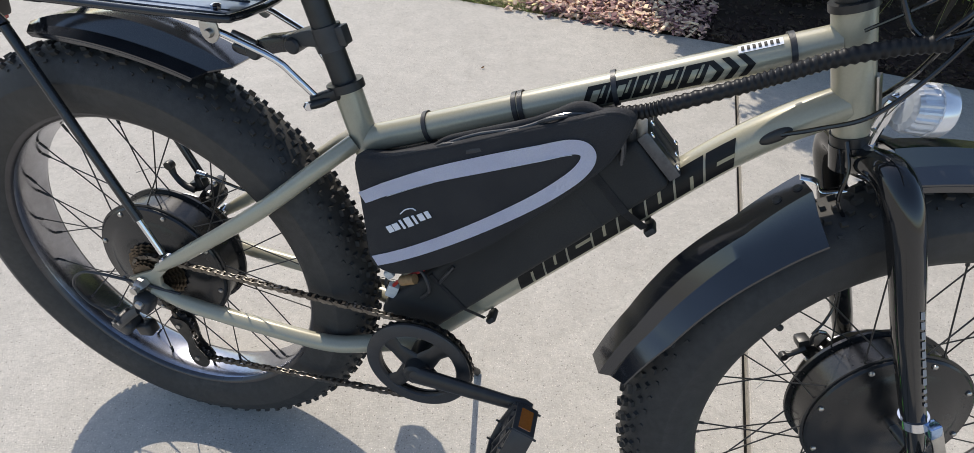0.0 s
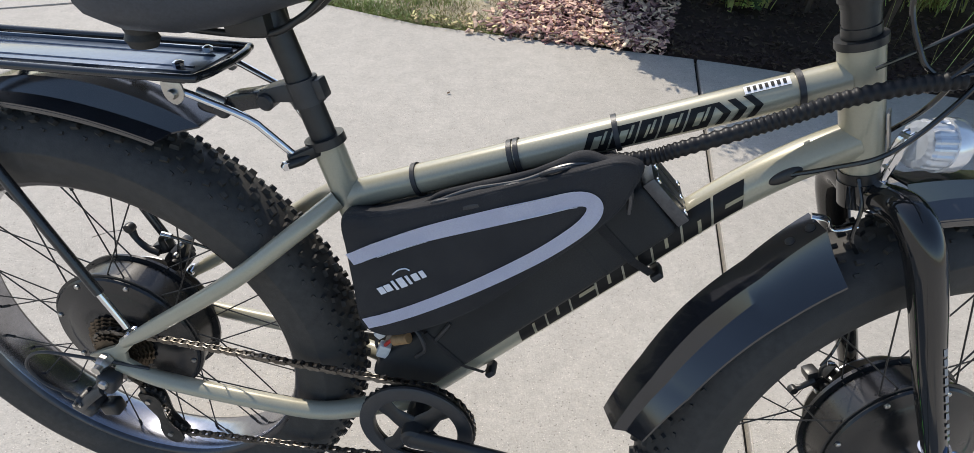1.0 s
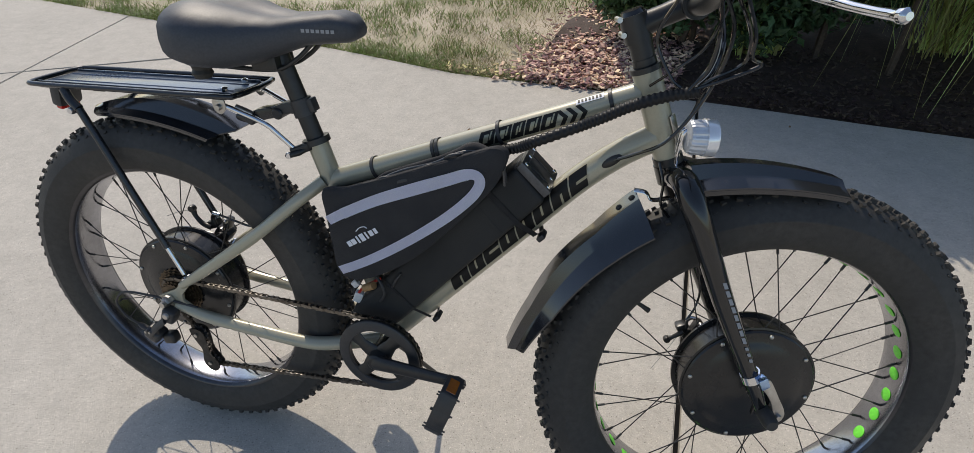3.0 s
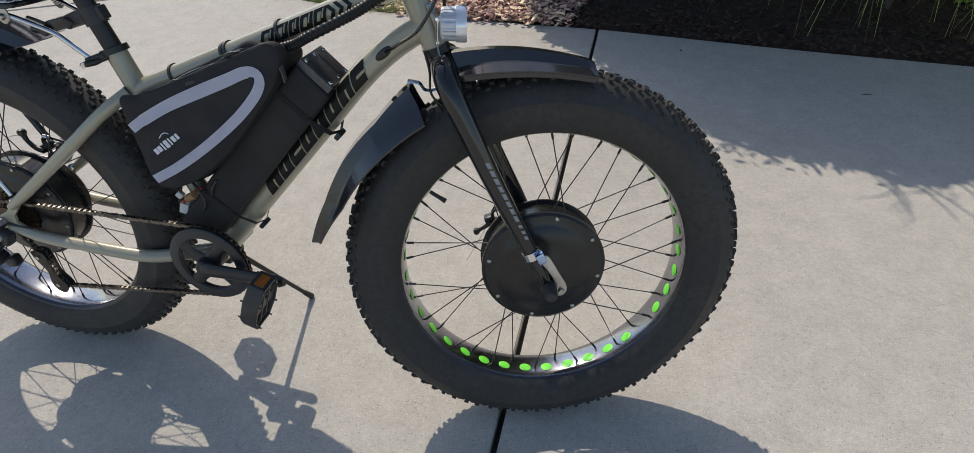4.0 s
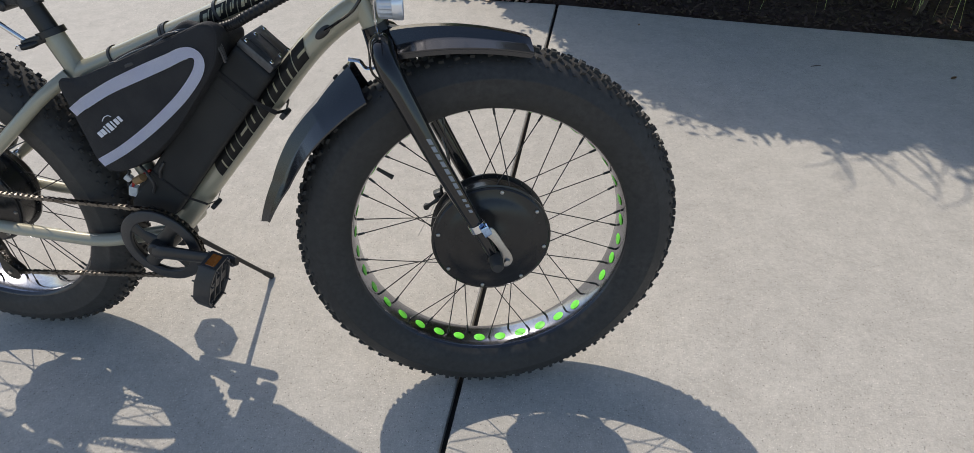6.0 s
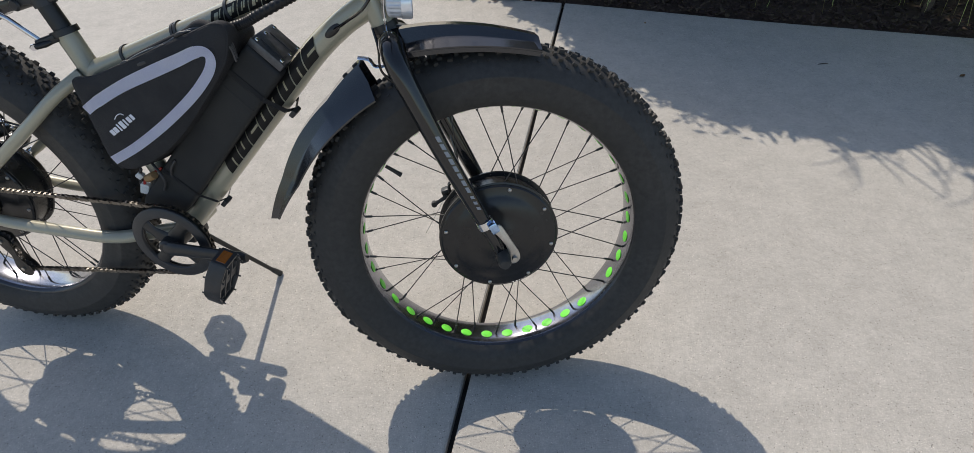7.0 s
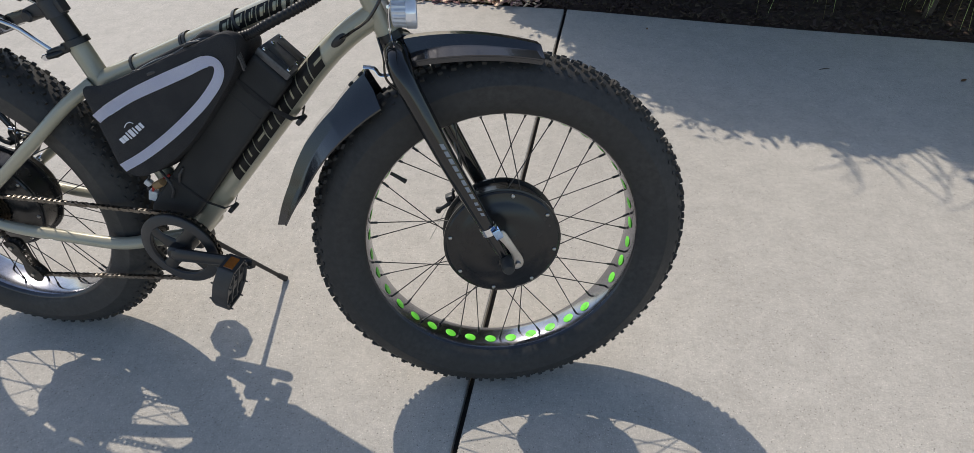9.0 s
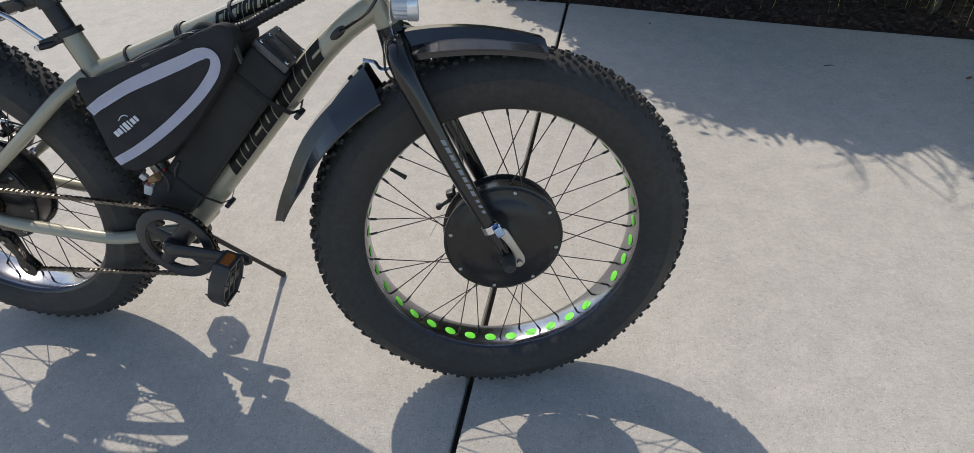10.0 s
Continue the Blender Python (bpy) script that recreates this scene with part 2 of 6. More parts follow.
def tube(pts, r, seg=14, bm=None, caps=True, flat=1.0, up=None):
    """Sweep a round (or flattened) section along a line; r is one radius or one per point."""
    bm = bm or bmesh.new()
    pts = [Vector(q) for q in pts]
    n = len(pts)
    rad = [r] * n if isinstance(r, (int, float)) else [float(w) for w in np.interp(np.linspace(0, 1, n), np.linspace(0, 1, len(r)), r)]
    u = Vector(up) if up else None
    rings = []
    for i, q in enumerate(pts):
        d = (pts[min(i + 1, n - 1)] - pts[max(i - 1, 0)]).normalized()
        if u is None:
            u = d.orthogonal().normalized()
        u = (u - d * u.dot(d)).normalized()
        v = d.cross(u)
        rings.append([bm.verts.new(q + rad[i] * (math.cos(a) * u + math.sin(a) * v * flat)) for a in (2 * math.pi * k / seg for k in range(seg))])
    for a, b in zip(rings, rings[1:]):
        for k in range(seg):
            bm.faces.new((a[k], a[(k + 1) % seg], b[(k + 1) % seg], b[k]))
    if caps:
        bm.faces.new(rings[0])
        bm.faces.new(rings[-1])
    return bm


def lathe(profile, seg=64, bm=None, closed=False, a0=0.0, a1=2 * math.pi, centre=(0, 0, 0)):
    """Turn (radius, y) pairs about the y axis."""
    bm = bm or bmesh.new()
    c = Vector(centre)
    full = abs(a1 - a0 - 2 * math.pi) < 1e-6
    rings = []
    for k in range(seg if full else seg + 1):
        a = a0 + (a1 - a0) * k / seg
        rings.append([bm.verts.new(c + Vector((r * math.cos(a), y, r * math.sin(a)))) for r, y in profile])
    m = len(profile)
    for k in range(seg):
        a, b = rings[k], rings[(k + 1) % len(rings)]
        for i in range(m if closed else m - 1):
            j = (i + 1) % m
            bm.faces.new((a[i], a[j], b[j], b[i]))
    bmesh.ops.remove_doubles(bm, verts=bm.verts, dist=1e-6)
    return bm


def slab(outline, y0, y1, bev=0.0, segs=2, bm=None):
    """A plate: an outline in x and z, thick from y0 to y1."""
    out = bm or bmesh.new()
    b = bmesh.new()
    f = b.faces.new([b.verts.new((x, y0, z)) for x, z in outline])
    ext = bmesh.ops.extrude_face_region(b, geom=[f])
    bmesh.ops.translate(b, verts=[v for v in ext["geom"] if isinstance(v, bmesh.types.BMVert)], vec=(0, y1 - y0, 0))
    if bev:
        bmesh.ops.bevel(b, geom=b.edges[:], offset=bev, segments=segs, affect="EDGES", profile=0.6)
    if bm is None:
        out.free()
        return b
    me = bpy.data.meshes.new("tmp")
    b.to_mesh(me)
    b.free()
    out.from_mesh(me)
    bpy.data.meshes.remove(me)
    return out


def block(size, m=None, bev=0.002, segs=2, bm=None):
    """A box with rounded edges, at the pose m."""
    b = bmesh.new()
    bmesh.ops.create_cube(b, size=1.0, matrix=Matrix.Diagonal((*size, 1)))
    if bev:
        bmesh.ops.bevel(b, geom=b.edges[:], offset=bev, segments=segs, affect="EDGES", profile=0.6)
    if m is not None:
        bmesh.ops.transform(b, matrix=m, verts=b.verts)
    if bm is None:
        return b
    me = bpy.data.meshes.new("tmp")
    b.to_mesh(me)
    b.free()
    bm.from_mesh(me)
    bpy.data.meshes.remove(me)
    return bm


def rod(a, b, r, seg=12, bm=None):
    return tube([a, b], r, seg, bm)


def ring_band(pts_centre, axis, r_in, r_out, width, seg=28):
    """A band round an axis, at a place."""
    bm = lathe([(r_out, -width / 2), (r_out, width / 2), (r_in, width / 2), (r_in, -width / 2)], seg, closed=True)
    q = Vector((0, 1, 0)).rotation_difference(Vector(axis).normalized())
    bmesh.ops.transform(bm, matrix=Matrix.Translation(pts_centre) @ q.to_matrix().to_4x4(), verts=bm.verts)
    return bm


def moved(bm, m):
    bmesh.ops.transform(bm, matrix=m, verts=bm.verts)
    return bm


def blended(pts, closed=True, n=6):
    """A smooth closed outline in two coordinates through the points."""
    p = [Vector((a, b, 0)) for a, b in pts]
    out = []
    k = len(p)
    for i in range(k):
        q = [p[(i + j - 1) % k] for j in range(4)]
        for s in range(n):
            t = s / n
            v = 0.5 * (2 * q[1] + (q[2] - q[0]) * t + (2 * q[0] - 5 * q[1] + 4 * q[2] - q[3]) * t * t + (3 * q[1] - q[0] - 3 * q[2] + q[3]) * t ** 3)
            out.append((v.x, v.y))
    return out


# ---- ground ----
EDGE = [(-9, 6.45), (-3.8, 4.36), (-2.33, 3.8), (-1.5, 3.54), (-0.85, 3.27), (-0.25, 3.0), (0.305, 2.858), (0.62, 2.785), (1.2, 2.645), (1.75, 2.475), (2.1, 2.375), (2.8, 2.19), (5, 1.6), (10, 0.3)]


def edge_y(x):
    return float(np.interp(x, [p[0] for p in EDGE], [p[1] for p in EDGE]))


def joint_x(y):
    return 0.514 + (y - 0.358) * 0.2186


def shrunk(poly, gap):
    """The outline with every side moved inwards."""
    p = [Vector(q) for q in poly]
    area = sum(u.x * v.y - v.x * u.y for u, v in zip(p, p[1:] + p[:1]))
    if area < 0:
        p.reverse()
    n = len(p)
    out = []
    for i in range(n):
        u, v, w = p[i - 1], p[i], p[(i + 1) % n]
        d0, d1 = (v - u).normalized(), (w - v).normalized()
        n0, n1 = Vector((-d0.y, d0.x)), Vector((-d1.y, d1.x))
        m = (n0 + n1).normalized()
        out.append(v + m * gap / max(0.4, m.dot(n0)))
    return out


def build_ground():
    bm = bmesh.new()
    bmesh.ops.create_grid(bm, x_segments=40, y_segments=40, size=400)
    bmesh.ops.translate(bm, verts=bm.verts, vec=(0, 0, -0.035))
    ground = thing("ground", "dry sandy soil with thin patchy lawn", "ground", kind="structure", data=link_mesh("ground", bm, SOIL))

    lo = -9.0
    jc = lambda x: 3.43 + (x + 1.16) * 0.324
    a_top = (joint_x(2.695), 2.695)
    a_low = (joint_x(lo), lo)
    mid = [p for p in EDGE if -1.0 < p[0] < 1.0]
    right = [p for p in EDGE if p[0] > 1.1]
    b = -2.80
    corner = (b, jc(b))
    slabs = [
        ([a_top, *right, (12, lo), a_low], 0.0075),
        ([corner, (-1.16, 3.40), *mid, a_top, a_low, (b, lo)], 0.0075),
        ([corner, (b, 3.98), (-2.33, 3.8), (-1.5, 3.54), (-1.2, 3.41)], 0.004),
        ([corner, (-9, jc(-9)), (-9, 6.45), (-3.8, 4.36), (b, 3.98)], 0.004),
        ([corner, (b, lo), (-9, lo), (-9, jc(-9))], 0.004),
    ]
    bm = bmesh.new()
    for poly, _ in slabs:
        bm.faces.new([bm.verts.new((x, y, -0.03)) for x, y in poly])
    drive = thing("driveway", "dark sanded joints beneath pale concrete driveway slabs", "driveway", kind="structure", data=link_mesh("driveway", bm, JOINT, False))
    for poly, gap in slabs:
        bm = bmesh.new()
        f = bm.faces.new([bm.verts.new((x, y, -0.07)) for x, y in shrunk(poly, gap)])
        ext = bmesh.ops.extrude_face_region(bm, geom=[f])
        bmesh.ops.translate(bm, verts=[v for v in ext["geom"] if isinstance(v, bmesh.types.BMVert)], vec=(0, 0, 0.07))
        top = [g for g in ext["geom"] if isinstance(g, bmesh.types.BMFace)][0]
        bmesh.ops.bevel(bm, geom=[e for e in top.edges], offset=0.003, segments=2, affect="EDGES")
        part("concrete_slab", bm, CONCRETE, drive)

    # bed of mulch beyond the edge, with a shallow mound
    bm = bmesh.new()
    cols = []
    for i in range(80):
        u = i / 79
        col = []
        for k in range(26):
            v = k / 25
            x0 = 0.10 + u * 8.4
            y = edge_y(x0) + 0.004 + v * 3.4
            x = x0 + v * 3.4 * 0.34 * (1 - u)
            z = -0.004 + 0.05 * min(1, v * 5) * (0.5 + noise.noise((x * 2, y * 2, 0))) + 0.012 * noise.noise((x * 14, y * 14, 3))
            col.append(bm.verts.new((x, y, z if k else -0.02)))
        cols.append(col)
    for p, q in zip(cols, cols[1:]):
        for k in range(25):
            bm.faces.new((p[k], q[k], q[k + 1], p[k + 1]))
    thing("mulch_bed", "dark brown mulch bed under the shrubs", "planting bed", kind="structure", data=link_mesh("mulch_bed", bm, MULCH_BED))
    return ground


def strands(n, place, length, width, lean, rng, name, mat, droop=0.3, joints=3):
    """Many thin curved blades in one mesh."""
    verts, faces = [], []
    for _ in range(n):
        x, y, z = place(rng)
        a = rng.uniform(0, 2 * math.pi)
        h = rng.uniform(*length)
        out = rng.uniform(*lean)
        w = rng.uniform(*width)
        dx, dy = math.cos(a), math.sin(a)
        face = rng.uniform(0, 2 * math.pi)
        px, py = math.cos(face) * w / 2, math.sin(face) * w / 2
        start = len(verts)
        for k in range(joints):
            t = k / joints
            s = out * t ** 1.5 * h
            hh = h * (t - droop * t ** 3)
            f = 1 - 0.6 * t
            verts += [(x + dx * s - px * f, y + dy * s - py * f, z + hh), (x + dx * s + px * f, y + dy * s + py * f, z + hh)]
        verts.append((x + dx * out * h, y + dy * out * h, z + h * (1 - droop)))
        for k in range(joints - 1):
            b = start + 2 * k
            faces.append((b, b + 1, b + 3, b + 2))
        b = start + 2 * (joints - 1)
        faces.append((b, b + 1, b + 2))
    me = bpy.data.meshes.new(name)
    me.from_pydata(verts, [], faces)
    me.materials.append(mat)
    return me


def build_lawn():
    rng = random.Random(4)
    tufts = [(rng.uniform(-5, -0.28) if k % 18 else rng.uniform(-0.28, 0.2), rng.uniform(0, 1) ** 2.6) for k in range(320)]

    def turf(r):
        tx, tv = tufts[r.randrange(len(tufts))]
        x = tx + r.gauss(0, 0.07)
        y = edge_y(tx) + 0.03 + tv * 2.6 + r.gauss(0, 0.06)
        return x, max(y, edge_y(x) + 0.005), -0.022

    thing("lawn_grass", "patchy green grass tufts along the concrete edge", "grass", kind="stuff",
          data=strands(30000, turf, (0.025, 0.075), (0.003, 0.006), (0.2, 1.3), rng, "lawn_grass", BLADE))
    thing("dry_grass", "yellowed dry grass stalks in sandy soil", "grass", kind="stuff",
          data=strands(9000, lambda r: (x := r.uniform(-4, 0.6) if r.random() < 0.55 else r.uniform(-0.45, 0.4), edge_y(x) + 0.01 + 2.2 * r.random() ** (1.6 if x < -0.45 else 2.6), -0.022), (0.02, 0.06), (0.002, 0.005), (0.4, 2.0), rng, "dry_grass", DRY_BLADE))

    def far(r):
        x = r.uniform(-7, 1.2)
        return x, edge_y(min(x, 0.4)) + 1.3 + 3.0 * r.random(), -0.022

    thing("far_grass", "greener lawn grass behind the bare soil strip", "grass", kind="stuff",
          data=strands(36000, far, (0.03, 0.075), (0.004, 0.008), (0.1, 0.9), rng, "far_grass", BLADE, joints=2))


def flakes(n, place, length, width, thick, seed, name, mat):
    """Loose flat bits in one mesh."""
    rng = random.Random(seed)
    verts, faces = [], []
    for _ in range(n):
        x, y, z = place(rng)
        lx, ly, lz = rng.uniform(*length), rng.uniform(*width), rng.uniform(*thick)
        m = pose(x, y, z, rng.gauss(0, 18), rng.gauss(0, 18), rng.uniform(0, 360))
        s = len(verts)
        for a, b, c in ((-1, -1, -1), (1, -0.7, -1), (0.8, 1, -1), (-1, 0.8, -1), (-1, -1, 1), (1, -0.7, 1), (0.8, 1, 1), (-1, 0.8, 1)):
            verts.append(m @ Vector((a * lx, b * ly, c * lz)))
        faces += [(s, s + 1, s + 5, s + 4), (s + 1, s + 2, s + 6, s + 5), (s + 2, s + 3, s + 7, s + 6), (s + 3, s, s + 4, s + 7), (s + 4, s + 5, s + 6, s + 7)]
    me = bpy.data.meshes.new(name)
    me.from_pydata(verts, [], faces)
    me.materials.append(mat)
    return me


def build_chips():
    """Reddish chips by the edge, dark bark bits over the bed, pale litter along the concrete."""
    def red(r):
        u, v = r.random(), r.random() ** 1.3
        x = 0.14 + u * 0.75 + v * 0.5
        return x - (r.random() * 0.25 if r.random() < 0.25 else 0), edge_y(x) + 0.01 + v * 1.5, r.uniform(0.0, 0.045)

    def bed(r):
        x, v = 0.8 + 3.2 * r.random(), r.random() ** 1.5
        return x, edge_y(x) + 0.006 + v * 0.9, r.uniform(0.0, 0.03 + 0.02 * v)

    def rim(r):
        x = r.uniform(-0.3, 0.85)
        return x, edge_y(x) + 0.012 + abs(r.gauss(0, 0.06)), r.uniform(-0.01, 0.03)

    thing("wood_chips", "reddish wood chip mulch scattered by the concrete edge", "mulch", kind="stuff", data=flakes(4200, red, (0.008, 0.026), (0.004, 0.011), (0.0015, 0.004), 8, "wood_chips", CHIP))
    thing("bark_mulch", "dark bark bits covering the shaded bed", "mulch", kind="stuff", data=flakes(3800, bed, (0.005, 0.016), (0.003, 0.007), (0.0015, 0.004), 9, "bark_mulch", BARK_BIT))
    thing("leaf_litter", "pale yellow leaf litter along the concrete edge", "leaf litter", kind="stuff", data=flakes(260, rim, (0.006, 0.016), (0.003, 0.008), (0.0004, 0.0008), 10, "leaf_litter", LITTER))


def build_shrub():
    rng = random.Random(11)
    root = thing("shrub", "dense dark green leafy shrub behind the driveway", "shrub", pose(1.4, 3.5, 0.0))
    # many rear, high and far-right clumps are unseen, added to block skylight
    clumps = [(0.90, 3.44, 0.36, 0.32), (0.72, 3.46, 0.44, 0.24), (0.69, 3.24, 0.54, 0.22), (0.70, 3.56, 0.28, 0.17), (0.64, 3.30, 0.80, 0.26), (0.72, 3.40, 0.92, 0.36), (0.76, 3.36, 1.35, 0.39), (1.0, 3.36, 0.85, 0.36), (0.82, 3.30, 1.78, 0.38), (1.08, 3.34, 2.06, 0.36), (1.40, 3.32, 0.40, 0.38), (1.40, 3.35, 0.95, 0.45), (1.45, 3.35, 1.55, 0.45), (1.55, 3.32, 2.15, 0.42),
              (1.66, 3.38, 0.42, 0.36), (1.54, 3.38, 1.0, 0.42), (1.50, 3.38, 1.7, 0.46), (1.48, 3.35, 2.45, 0.42), (2.2, 3.75, 0.45, 0.40), (2.9, 3.8, 0.5, 0.5),
              (4.6, 3.6, 0.9, 0.8), (1.2, 4.7, 2.0, 0.6), (1.86, 3.40, 1.35, 0.36), (1.84, 3.44, 1.9, 0.36), (1.9, 5.6, 1.6, 1.0), (1.9, 5.8, 2.8, 0.8), (3.5, 5.6, 1.8, 1.1), (3.5, 5.8, 3.0, 0.9), (5.2, 5.2, 1.8, 1.2), (5.0, 2.9, 1.0, 0.9), (5.0, 3.0, 2.3, 0.8), (3.35, 3.9, 1.0, 0.65), (3.35, 3.95, 2.1, 0.69), (3.4, 4.0, 3.1, 0.6), (4.4, 3.6, 2.2, 0.69), (4.4, 3.7, 3.3, 0.69), (3.4, 4.6, 2.7, 0.9), (1.3, 4.2, 1.0, 0.75), (2.3, 4.3, 1.1, 0.85), (3.6, 4.3, 1.3, 0.95),
              (4.3, 3.0, 1.5, 0.7), (4.1, 2.7, 0.9, 0.6), (4.1, 2.75, 2.0, 0.65), (4.9, 2.4, 1.0, 0.8), (4.9, 2.5, 2.3, 0.8), (4.2, 3.1, 2.6, 0.6), (3.0, 3.9, 3.6, 0.8), (4.2, 4.6, 4.0, 1.2), (5.5, 4.0, 3.5, 1.2)]
    # the dense growth stands back a little; an unseen fringe of lighter twigs, added for its shadow edge, leans out
    # over the concrete
    clumps = [(x, y + (0.07 if z > 1.2 and x < 2 else 0), z, r) for x, y, z, r in clumps]
    clumps += [(0.62, 3.02, 1.22, 0.15), (0.78, 2.91, 1.18, 0.16), (0.94, 2.79, 1.24, 0.15), (1.10, 2.70, 1.16, 0.16), (1.26, 2.61, 1.22, 0.15), (1.42, 2.60, 1.30, 0.16)]
    # high growth over the bed, out of view, added to shut out part of the sky
    clumps += [(2.1, 2.95, 2.1, 0.5), (2.55, 2.75, 2.4, 0.6), (1.75, 3.2, 2.95, 0.5), (2.75, 2.35, 2.1, 0.5), (3.3, 2.3, 2.6, 0.7)]
    # long unseen whips above the fringe, added to cast thin bent strokes of shadow
    for k in range(22):
        x = 1.12 + 0.62 * k / 21 + rng.uniform(-0.03, 0.03)
        y = 2.80 - 0.20 * k / 21
        lean, up = rng.uniform(-0.14, 0.03), rng.uniform(0.4, 1.25)
        pts = [(x - 1.4, y - 3.3, 1.35), (x - 1.4, y - 3.5, 1.58), (x - 1.4 + lean * 0.4, y - 3.5 - 0.05 * up, 1.58 + 0.13 * up), (x - 1.4 + lean, y - 3.5 - 0.11 * up, 1.58 + 0.19 * up), (x - 1.4 + lean * 1.9, y - 3.5 - 0.17 * up, 1.58 + 0.17 * up)]
        part("stem", tube(spline(pts, 5), [0.004, 0.0045, 0.0035, 0.0015], 5), BARK, root)
    for cx, cy, cz, r in clumps:
        bm = bmesh.new()
        base = (cx - 1.4 + rng.uniform(-0.15, 0.15) + (0.35 if cx < 1 else 0), cy - 3.5 + (0.3 if cx < 1 else 0.1), 0)
        if r < 0.17 and cz > 1:
            base = (cx - 1.35, -0.05, 1.3)
        tip = (cx - 1.4, cy - 3.5, cz + r * 0.3)
        tube(spline([base, ((base[0] + tip[0]) / 2 + rng.uniform(-0.1, 0.1), (base[1] + tip[1]) / 2, cz * 0.5), tip], 5), [0.02, 0.006], 6, bm)
        for _ in range(7):
            e = Vector(tip) + Vector((rng.gauss(0, 1), rng.gauss(0, 1), rng.gauss(0, 0.8))).normalized() * r * 0.85
            tube([Vector(tip) * 0.7 + Vector(base) * 0.3, (Vector(tip) + e) / 2, e], [0.008, 0.003], 5, bm)
        part("stem", bm, BARK, root)
    verts, faces = [], []
    for cx, cy, cz, r in clumps:
        for _ in range(int((17000 if r < 0.7 else 9000) * r * r)):
            d = Vector((rng.gauss(0, 1), rng.gauss(0, 1), rng.gauss(0, 1))).normalized()
            lump = 0.82 + 0.32 * noise.noise(d * 2.5 + Vector((cx * 3, cy, cz)))
            p = Vector((cx - 1.4, cy - 3.5, cz)) + d * r * lump * (0.35 + 0.68 * rng.random() ** 0.5)
            if p.z < 0.06:
                continue
            ln, w = rng.uniform(0.05, 0.095), rng.uniform(0.025, 0.045)
            m = Matrix.Translation(p) @ Euler((rng.gauss(0.3, 0.6), rng.gauss(0, 0.6), rng.uniform(0, 6.28))).to_matrix().to_4x4()
            s = len(verts)
            verts += [m @ Vector(q) for q in ((-ln / 2, 0, 0), (0, -w / 2, 0.006), (ln / 2, 0, -0.006), (0, w / 2, 0.006), (0, 0, 0))]
            faces += [(s, s + 1, s + 4), (s + 1, s + 2, s + 4), (s + 2, s + 3, s + 4), (s + 3, s, s + 4)]
    # loose sprays that stand out beyond the dense growth
    for cx, cy, cz, r in clumps:
        for _ in range(40 if r < 0.17 and cz > 1 else 14 if cz > 0.8 and cx < 2.0 else 4):
            d = Vector((rng.gauss(0, 1), rng.gauss(0, 1), rng.gauss(0, 0.9))).normalized()
            q = Vector((cx - 1.4, cy - 3.5, cz)) + d * r * 0.74
            reach = rng.uniform(0.05, 0.17)
            for k in range(7):
                p = q + d * reach * k / 6 + Vector((0, 0, -0.05 * (k / 6) ** 2))
                side = 1 if k % 2 else -1
                ln, w = rng.uniform(0.03, 0.06), rng.uniform(0.011, 0.020)
                m = Matrix.Translation(p) @ Euler((rng.gauss(0.2, 0.5), rng.gauss(0, 0.5), math.atan2(d.y, d.x) + side * rng.uniform(0.5, 1.0))).to_matrix().to_4x4()
                s = len(verts)
                verts += [m @ Vector(v) for v in ((0, 0, 0), (ln / 2, -w / 2, 0.004), (ln, 0, -0.006), (ln / 2, w / 2, 0.004), (ln / 2, 0, 0))]
                faces += [(s, s + 1, s + 4), (s + 1, s + 2, s + 4), (s + 2, s + 3, s + 4), (s + 3, s, s + 4)]
    me = bpy.data.meshes.new("leaves")
    me.from_pydata(verts, [], faces)
    me.materials.append(LEAF)
    part("leaves", me, LEAF, root)


